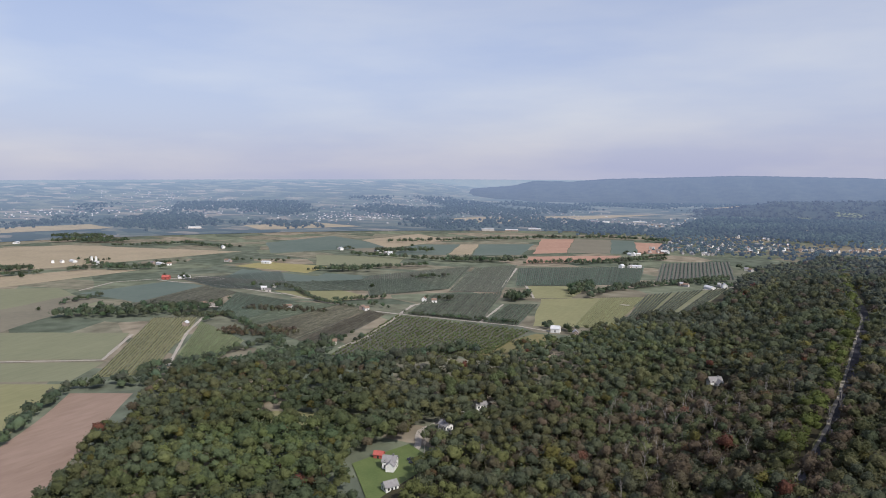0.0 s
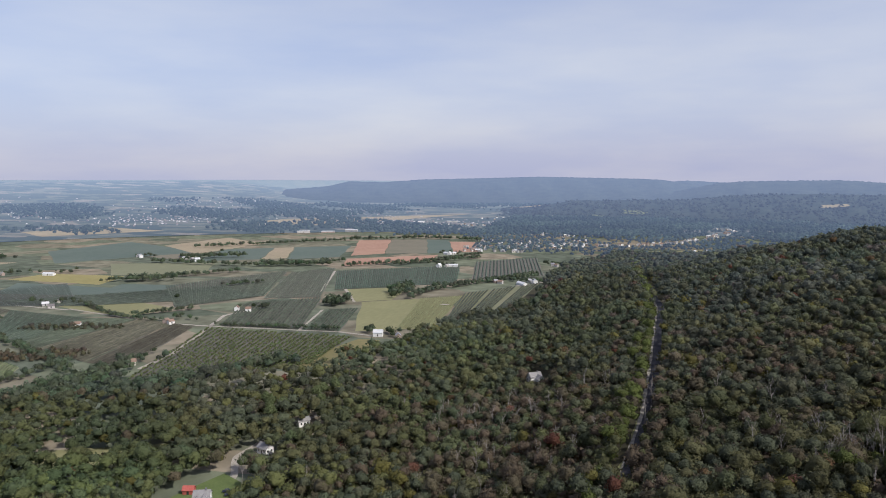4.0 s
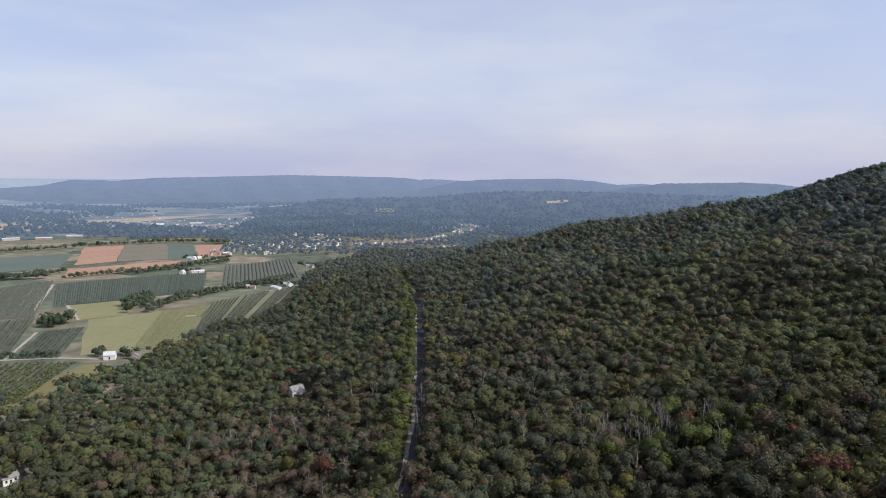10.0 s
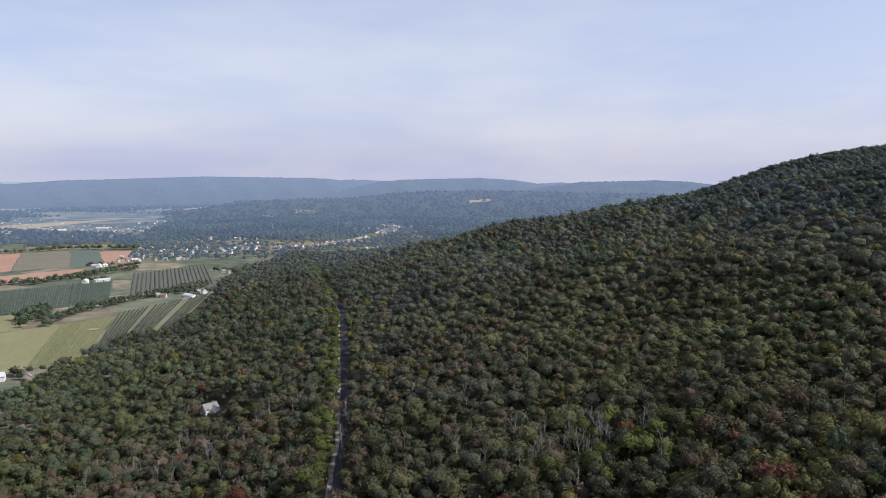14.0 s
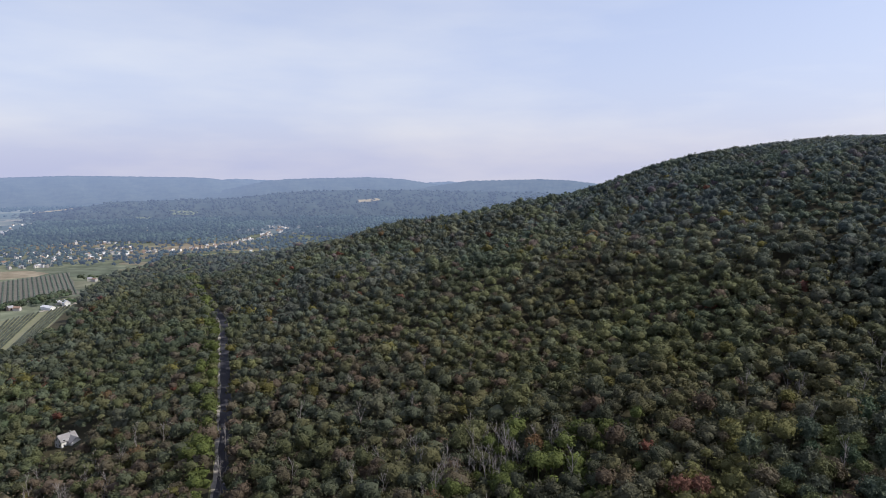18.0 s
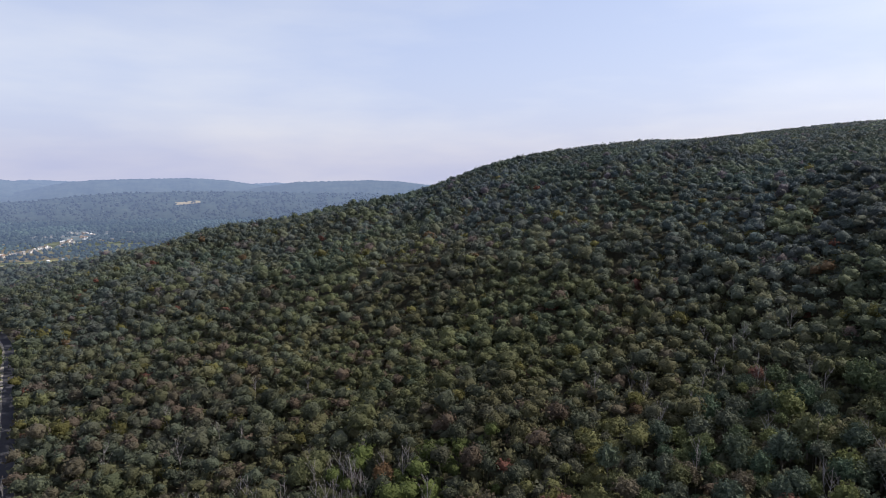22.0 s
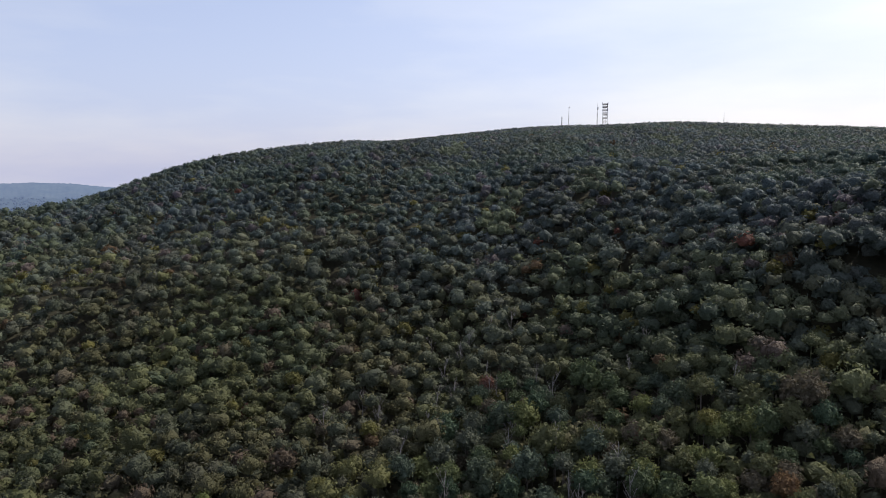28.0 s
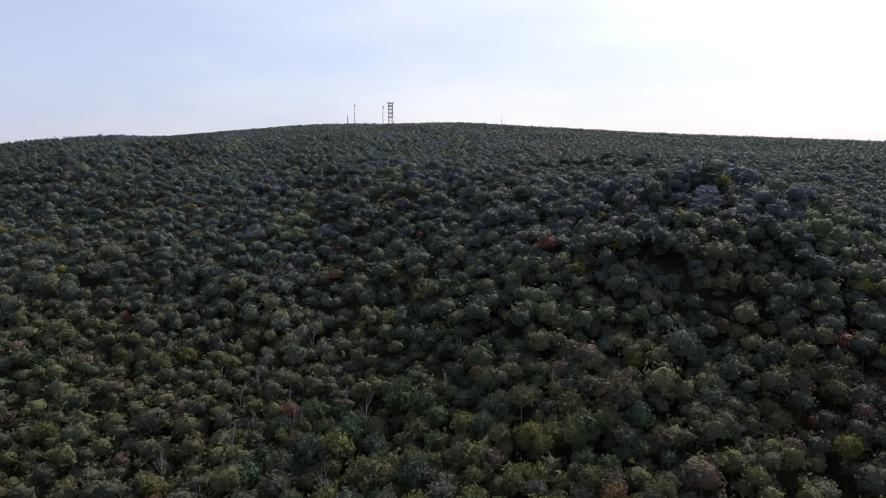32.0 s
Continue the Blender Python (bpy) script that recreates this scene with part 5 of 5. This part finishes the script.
copy_thing(lane_house, pose(-206, 356, land1(-206, 356) + 0.5, 0, 0, -20))
white_barn = put(house("barn", "large white barn with a pale metal roof beside a lane", "barn", 9.0, 6.5, 3.6, 6.2, M_WHITE, M_METALROOF, False, group="farm buildings"), -243, 640, 10)
long_shed = put(house("long_shed", "long low white farm shed with a pale roof", "shed", 17, 7, 2.6, 4.2, M_WHITE, M_METALROOF, False, group="farm buildings"), -863, 698, 30)
red_barn = put(house("red_barn", "red-roofed barn beside white sheds", "barn", 11, 7.5, 3.4, 5.8, M_REDPAINT, M_REDPAINT, False, group="farm buildings"), -879, 678, 30)
small_house = put(house("village_house", "small white gabled house with a grey roof", "house", 6.0, 4.8, 3.0, 4.9, M_SIDING, M_TOWNROOF, False, group="houses of the valley"), -430, 716, 25)
pale_house = put(house("village_house", "pale house with a light metal roof", "house", 7.2, 5.2, 2.8, 4.6, M_SIDING, M_TOWNROOF, False, group="houses of the valley"), -682, 682, 40)
copy_thing(red_barn, pose(-106, 933, land1(-106, 933) + 0.5, 0, 0, 70))


def silo(x, y):
    root = tagged(new("silo"), "tall white farm silo with a domed cap", "silo", "farm silos")
    part("shaft", bar(bmesh.new(), (0, 0, -1), (0, 0, 9.5), 2.0, 2.0, 16), M_WHITE, root)
    bm = bmesh.new()
    bmesh.ops.create_uvsphere(bm, u_segments=16, v_segments=8, radius=2.1)
    bmesh.ops.transform(bm, matrix=Matrix.Translation((0, 0, 9.5)) @ Matrix.Diagonal((1, 1, 0.7, 1)), verts=bm.verts)
    part("cap", bm, M_METALROOF, root)
    return put(root, x, y)


first_silo = silo(-1162, 742)
copy_thing(first_silo, pose(-1157, 747, land1(-1157, 747), 0, 0, 0))


def repeat(ob, places, seed):
    rng = random.Random(seed)
    for x, y in places:
        copy_thing(ob, pose(x, y, land1(x, y) + 0.6, 0, 0, rng.uniform(0, 180)))


repeat(white_barn, [(-1128, 728), (-1140, 1025), (-897, 1121), (-761, 1100), (-345, 1316), (-317, 1136), (-137, 1001)], 1)
repeat(long_shed, [(-1196, 728), (-1028, 782), (-879, 887), (-296, 1150), (-350, 1322), (-153, 983), (-1631, 862)], 2)
factory = put(house("factory", "long white factory hall with a flat pale roof", "factory", 34, 13, 3.6, 4.8, M_SIDING, M_METALROOF, False, group="factory halls"), -786, 1722, 20)
for fx, fy, ft in ((-740, 1775, 15), (-752, 2100, 25), (-660, 2150, 20), (-1628, 1361, 30), (-1081, 1913, 35), (-560, 2190, 12), (-850, 1705, 30), (-330, 1930, 10)):
    copy_thing(factory, pose(fx, fy, land1(fx, fy) + 1.0, 0, 0, ft))
repeat(small_house, [(-404, 490), (-480, 636), (-473, 634), (-446, 718), (-681, 701), (-1046, 780), (-1205, 713), (-948, 868), (-812, 1123), (-193, 995), (-132, 1203), (-777, 1108), (-1215, 702), (-660, 560), (-588, 475), (-558, 598), (-221, 636)], 3)
repeat(pale_house, [(-664, 672), (-960, 870), (-1010, 786), (-910, 1130), (-800, 1119), (-305, 1143), (-185, 990), (-145, 1012), (-125, 1195), (-338, 1325)], 4)

copy_thing(pale_house, pose(-4, 880, land1(-4, 880) + 1.0, 0, 0, 20))

# The town: houses in loose streets among trees.
town_rng = random.Random(8)
spots = []
for street, n, off in ((STREET, 84, 13), ([(-345, 1390), (-200, 1395)], 14, 9), ([(-350, 1450), (-110, 1500)], 24, 10), ([(-340, 1530), (-60, 1560)], 26, 10), ([(-345, 1600), (-90, 1640)], 22, 12),
                       ([(-300, 1380), (-330, 1640)], 16, 10), ([(-220, 1390), (-240, 1640)], 16, 10), ([(-150, 1450), (-150, 1700)], 12, 10), ([(-390, 1870), (-130, 1760)], 34, 22), ([(-560, 2060), (-110, 2110)], 44, 30), ([(-500, 2380), (-230, 2560)], 22, 40), ([(60, 1420), (135, 1500)], 5, 12)):
    walked, _ = line_points(street, 4.0)
    for k in range(n):
        px, py = walked[int(len(walked) * (k + town_rng.uniform(0.1, 0.9)) / n)]
        spots.append((px + town_rng.choice((-1, 1)) * off * town_rng.uniform(0.5, 1.2), py + town_rng.gauss(0, off * 0.5)))
for n, (sx, sy) in enumerate(spots):
    at = pose(sx, sy, land1(sx, sy) + 1.5, 0, 0, town_rng.choice((15, 105, 40, 130)) + town_rng.uniform(-8, 8))
    copy_thing(small_house if n % 2 else pale_house, at).matrix_basis = at @ Matrix.Diagonal((0.8, 0.8, 0.9, 1))

# Far towns: too many houses to count.
rng = np.random.default_rng(31)
V, F, base = [], [], 0
for cx, cy, sx, sy, n in ((-1500, 1950, 130, 160, 150), (-2250, 1900, 190, 170, 170), (-2550, 1500, 120, 150, 90), (-1150, 2450, 150, 200, 160), (-650, 2150, 170, 120, 120), (-1750, 2700, 220, 260, 130), (-3000, 2300, 260, 260, 130), (-300, 2150, 160, 160, 90), (-2900, 1300, 160, 110, 80)):
    for hx, hy in np.stack([rng.normal(cx, sx * 1.1, int(n * 1.3)), rng.normal(cy, sy * 0.8, int(n * 1.3))], 1):
        w, d, h = rng.uniform(3.0, 6.5), rng.uniform(3, 4.5), rng.uniform(1.8, 3.2)
        if rng.random() < 0.05:
            w *= 3
        z = land1(hx, hy)
        t = rng.uniform(0, math.pi)
        c, s = math.cos(t), math.sin(t)
        pts = [(-w, -d, -1), (w, -d, -1), (w, d, -1), (-w, d, -1), (-w, -d, h), (w, -d, h), (w, d, h), (-w, d, h), (-w, 0, h + 1.3), (w, 0, h + 1.3)]
        V += [(hx + px / 2 * c - py / 2 * s, hy + px / 2 * s + py / 2 * c, z + pz) for px, py, pz in pts]
        F += [[base + i for i in f] for f in ((0, 1, 5, 4), (1, 2, 6, 9, 5), (2, 3, 7, 6), (3, 0, 4, 8, 7), (4, 5, 9, 8), (6, 7, 8, 9))]
        base += 10
far_town = new("far_town", mesh_from("far_town", V, [i for f in F for i in f], [len(f) for f in F], M_FARTOWN))
tagged(far_town, "hundreds of tiny pale houses of distant towns", "town", kind="stuff")


# ---- masts on the ridge ----
def lattice(name, label, height, foot, head, bays, platforms):
    root = tagged(new(name), label, "mast", "masts on the ridge")
    corners = [(-1, -1), (1, -1), (1, 1), (-1, 1)]
    half = lambda z: foot + (head - foot) * z / height
    for cx, cy in corners:
        part("leg", bar(bmesh.new(), (cx * foot, cy * foot, -1), (cx * head, cy * head, height), 0.2, 0.16), M_STEEL, root)
    for k in range(bays):
        z0, z1 = height * k / bays, height * (k + 1) / bays
        for i in range(4):
            (ax, ay), (bx, by) = corners[i], corners[(i + 1) % 4]
            h0, h1 = half(z0), half(z1)
            part("brace", bar(bmesh.new(), (ax * h0, ay * h0, z0), (bx * h1, by * h1, z1), 0.1, 0.1, 4), M_STEEL, root)
            part("strut", bar(bmesh.new(), (ax * h1, ay * h1, z1), (bx * h1, by * h1, z1), 0.1, 0.1, 4), M_STEEL, root)
    for z, r in platforms:
        bm = bmesh.new()
        for i in range(4):
            (ax, ay), (bx, by) = corners[i], corners[(i + 1) % 4]
            for dz in (0, 1.1):
                bar(bm, (ax * r, ay * r, z + dz), (bx * r, by * r, z + dz), 0.14, 0.14, 4)
            bar(bm, (ax * r, ay * r, z), (ax * r, ay * r, z + 1.1), 0.1, 0.1, 4)
        box(bm, -r, r, -r, r, z - 0.12, z)
        part("platform", bm, M_STEEL, root)
        for ax, ay in corners:
            part("antenna_panel", box(bmesh.new(), ax * r - 0.25, ax * r + 0.25, ay * r - 0.25, ay * r + 0.25, z + 0.1, z + 2.4), M_WHITE, root)
    return root


big_mast = lattice("lattice_tower", "tall square steel lattice tower with antenna platforms", 40, 2.9, 2.6, 11, ((22, 2.9), (27, 2.9), (31.5, 3.0), (35.5, 3.0), (39, 3.4)))
put(big_mast, *[float(v) for v in outward(642.7, 326.7)[:2]], 20)


def slim_mast(x, y, height, r, dishes, label):
    root = tagged(new("radio_mast"), label, "mast", "masts on the ridge")
    part("pole", bar(bmesh.new(), (0, 0, -1), (0, 0, height * 0.7), r, r * 0.7, 8), M_STEEL, root)
    part("whip", bar(bmesh.new(), (0, 0, height * 0.7), (0, 0, height), r * 0.4, r * 0.2, 6), M_STEEL, root)
    for z in dishes:
        bm = bmesh.new()
        bar(bm, (0, 0, z), (0, -1.2, z), 0.9, 1.1, 12)
        part("dish", bm, M_WHITE, root, "pale antenna dish")
    return put(root, *[float(v) for v in outward(x, y)[:2]])


slim_mast(641.7, 333.7, 41, 0.55, (34, 35.5), "slim steel radio mast with a dish near its top")
slim_mast(633.7, 358.2, 39, 0.5, (37,), "thin steel whip mast")
slim_mast(633.7, 365.2, 26, 0.6, (18, 21, 24), "short mast with several dishes")
slim_mast(664, 227.5, 28, 0.4, (), "thin guyed radio mast")

# ---- rock outcrop on the knob ----
rock_rng = random.Random(4)
outcrop = tagged(new("rock_outcrop"), "grey boulder outcrop with a pale sunlit top on the knob", "rock")
ROCK = (315.0, 114.0)
outcrop.matrix_world = pose(*ROCK, land1(*ROCK) + 2.6)
for k in range(64):
    bm = bmesh.new()
    bmesh.ops.create_cube(bm, size=2.0)
    bmesh.ops.subdivide_edges(bm, edges=bm.edges[:], cuts=2, use_grid_fill=True)
    tier = k / 64  # ledges, piled from a wide foot to a flat top
    a, d = rock_rng.uniform(0, math.tau), (7.4 - 6.7 * tier) * math.sqrt(rock_rng.random())
    size = rock_rng.uniform(1.0, 1.9) * (1 - 0.3 * tier)
    for v in bm.verts:
        v.co *= 1 + 0.3 * noise.noise(v.co * 1.1 + Vector((k * 3.1, 0, 0)))
        v.co = Vector((v.co.x * size * 1.3, v.co.y * size * 1.6, v.co.z * size * 0.5))
    px, py = d * math.cos(a) * 0.7, d * math.sin(a) * 1.1
    pz = (land1(ROCK[0] + px, ROCK[1] + py) - land1(*ROCK)) * (1 - tier) + 0.2 + 6.6 * tier
    bmesh.ops.transform(bm, matrix=pose(px, py, pz, rock_rng.uniform(-9, 9), rock_rng.uniform(-9, 9), rock_rng.uniform(0, 180)), verts=bm.verts)
    part("boulder", bm, M_STONE, outcrop)

for k in range(16):
    bm = bmesh.new()
    bmesh.ops.create_cube(bm, size=2.0)
    bmesh.ops.subdivide_edges(bm, edges=bm.edges[:], cuts=1, use_grid_fill=True)
    for v in bm.verts:
        v.co *= 1 + 0.25 * noise.noise(v.co * 1.1 + Vector((k * 2.3, 5, 0)))
        v.co = Vector((v.co.x * 1.2, v.co.y * 1.5, v.co.z * 0.4))
    px, py = -6 + rock_rng.uniform(-1.5, 1.5), 8 + k * 1.15 + rock_rng.uniform(-0.6, 0.6)
    pz = land1(ROCK[0] + px, ROCK[1] + py) - land1(*ROCK) + rock_rng.uniform(0.2, 1.6)
    bmesh.ops.transform(bm, matrix=pose(px, py, pz, rock_rng.uniform(-8, 8), rock_rng.uniform(-8, 8), rock_rng.uniform(0, 180)), verts=bm.verts)
    part("slab", bm, M_STONE, outcrop)

# ---- dead trees ----
def dead_tree(seed):
    rng = random.Random(seed)
    root = tagged(new("dead_tree"), "bare grey dead tree with forked branches", "tree", "dead trees")
    top = Vector((rng.uniform(-1, 1), rng.uniform(-1, 1), 17))
    part("trunk", bar(bmesh.new(), (0, 0, -0.5), top, 0.2, 0.05, 6), M_DEADWOOD, root)
    for k in range(8):
        z = rng.uniform(6.5, 15)
        a = rng.uniform(0, math.tau)
        ln = rng.uniform(2.0, 4.8)
        s = Vector((top.x * z / 17, top.y * z / 17, z))
        e = s + Vector((math.cos(a) * ln * 0.5, math.sin(a) * ln * 0.5, ln * 0.9))
        bm = bar(bmesh.new(), s, e, 0.07, 0.03, 4)
        for j in range(3):
            m = s.lerp(e, rng.uniform(0.4, 0.95))
            bar(bm, m, m + Vector((rng.uniform(-1, 1), rng.uniform(-1, 1), rng.uniform(0.4, 1.6))), 0.04, 0.02, 3)
        part("limb", bm, M_DEADWOOD, root)
    return root


dead_rng = random.Random(21)
dead_sites = [(138 * 0.72 + 2, 271)]
for cx, cy, sx, sy, n in ((80, 296, 13, 8, 34), (62, 318, 16, 8, 14), (-75, 405, 34, 14, 44), (-50, 340, 30, 14, 20), (200, 225, 22, 25, 24), (-130, 300, 50, 20, 8), (235, 250, 20, 30, 10), (60, 400, 30, 20, 8), (150, 190, 25, 15, 10)):
    dead_sites += [(dead_rng.gauss(cx, sx), dead_rng.gauss(cy, sy)) for _ in range(n)]
dead_kinds = [dead_tree(k) for k in range(3)]
for n, (sx, sy) in enumerate(dead_sites):
    at = pose(sx, sy, land1(sx, sy) + dead_rng.uniform(-2.0, 0.3), dead_rng.uniform(-6, 6), dead_rng.uniform(-6, 6), dead_rng.uniform(0, 360))
    if n < 3:
        dead_kinds[n].matrix_world = at
    else:
        copy_thing(dead_kinds[n % 3], at)

# ---- single trees of the nearest slope ----
SINGLE = leaf_paint("single_foliage", [(float(GREENS[k][0]) * 1.42, float(GREENS[k][1]) * 1.5, float(GREENS[k][2]) * 1.9) for k in (0, 2, 1, 6, 7, 4, 8, 3, 4, 5)])
ACCENT = {"red": leaf_paint("red_foliage", [(0.165, 0.085, 0.06), (0.15, 0.075, 0.055)]), "yellow": leaf_paint("yellow_foliage", [(0.135, 0.128, 0.042), (0.12, 0.115, 0.04)]), "pale green": leaf_paint("pale_green_foliage", [(0.105, 0.13, 0.06), (0.09, 0.118, 0.058)]), "orange": leaf_paint("orange_foliage", [(0.145, 0.09, 0.046), (0.13, 0.08, 0.046)])}


def tree_kind(seed, mat, label):
    rng = random.Random(seed)
    root = tagged(new("tree"), label, "tree", "trees of the slope")
    bm = bar(bmesh.new(), (0, 0, -0.55), (0.02, 0.01, 1.0), 0.055, 0.04, 8)
    bar(bm, (0.02, 0.01, 1.0), (0.0, 0.03, 2.0), 0.04, 0.015, 7)
    part("trunk", bm, M_BARK, root)
    for k in range(5):
        a, z = k * 1.26 + rng.uniform(-0.3, 0.3), rng.uniform(1.05, 1.5)
        part("limb", bar(bmesh.new(), (0.02, 0.01, z), (0.6 * math.cos(a), 0.6 * math.sin(a), z + rng.uniform(0.4, 0.7)), 0.028, 0.01, 5), M_BARK, root)
    v, flat, sizes = crown_shape(np.random.default_rng(seed + 900), 30, 2, 520, 0.075, 0.95 + 0.06 * (seed % 5), 0.8)
    v = v + (0, 0, 2.0)
    part_mesh("crown", mesh_from("crown", v, flat, sizes, mat), root)
    return root


kinds = [tree_kind(k, SINGLE, "leafy green forest tree with a rounded lumpy crown") for k in range(6)]
accent_kinds = {name: tree_kind(20 + k, mat, f"forest tree with {name} leaves early in autumn") for k, (name, mat) in enumerate(ACCENT.items())}
tree_rng = random.Random(2)


def place_tree(ob, xyz, r, h, first):
    m = pose(xyz[0], xyz[1], xyz[2] + h - 2.85 * r, 0, 0, tree_rng.uniform(0, 360))
    if first:
        ob.scale = (r, r, r)
        ob.matrix_basis = m @ Matrix.Diagonal((r, r, r, 1))
        return ob
    c = copy_thing(ob, m)
    c.matrix_basis = m @ Matrix.Diagonal((r, r, r, 1))
    return c


for n, (xyz_n, r, h) in enumerate(NEAR_TREES):
    place_tree(kinds[n % 6], xyz_n, r, h, n < 6)
done = set()
for name, sx, sy in (("red", 125, 240), ("red", 120, 242), ("red", 200, 185), ("red", 162, 198), ("orange", 99, 291), ("red", 48, 272), ("red", -75, 412), ("yellow", 153, 259), ("yellow", 149, 250), ("yellow", 186, 266), ("yellow", 209, 170), ("yellow", 202, 312), ("red", 224, 244), ("orange", 60, 285), ("yellow", 268, 225), ("orange", 190, 150), ("red", -110, 330), ("orange", -60, 340)) + tuple(("pale green", px, py) for px, py in ((-234, 408), (-228, 402), (-219, 386), (-217, 399), (-224, 394), (-206, 424), (-200, 441), (-206, 434), (-185, 347), (-197, 411), (-203, 446), (-138, 578), (-139, 651), (-150, 560))):
    place_tree(accent_kinds[name], (sx, sy, land1(sx, sy)), tree_rng.uniform(3.4, 4.4), tree_rng.uniform(13.6, 15.4) + 3.0 * (name == "pale green"), name not in done)
    done.add(name)


# ---- cars by the farmhouse ----
def car(x, y, turn, paint, label):
    root = tagged(new("car"), label, "car", "parked cars")
    bm = box(bmesh.new(), -2.2, 2.2, -0.9, 0.9, 0.35, 0.95)
    bmesh.ops.bevel(bm, geom=bm.edges[:], offset=0.15, segments=2, affect="EDGES")
    part("body", bm, paint, root)
    bm = box(bmesh.new(), -1.3, 1.2, -0.8, 0.8, 0.95, 1.5)
    for v in bm.verts:
        if v.co.z > 1.2:
            v.co.x *= 0.72
            v.co.y *= 0.85
    part("cabin", bm, M_GLASS, root, "dark glass cabin")
    for wx in (-1.35, 1.35):
        for wy in (-0.9, 0.9):
            part("wheel", bar(bmesh.new(), (wx, wy - 0.11, 0.33), (wx, wy + 0.11, 0.33), 0.33, 0.33, 14), M_RUBBER, root)
    return put(root, x, y, turn, 0.3)


car(-196, 303, 30, M_CARPAINT, "dark blue car parked on the drive")
car(-199, 306, 30, M_CARPAINT, "dark car parked on the drive")
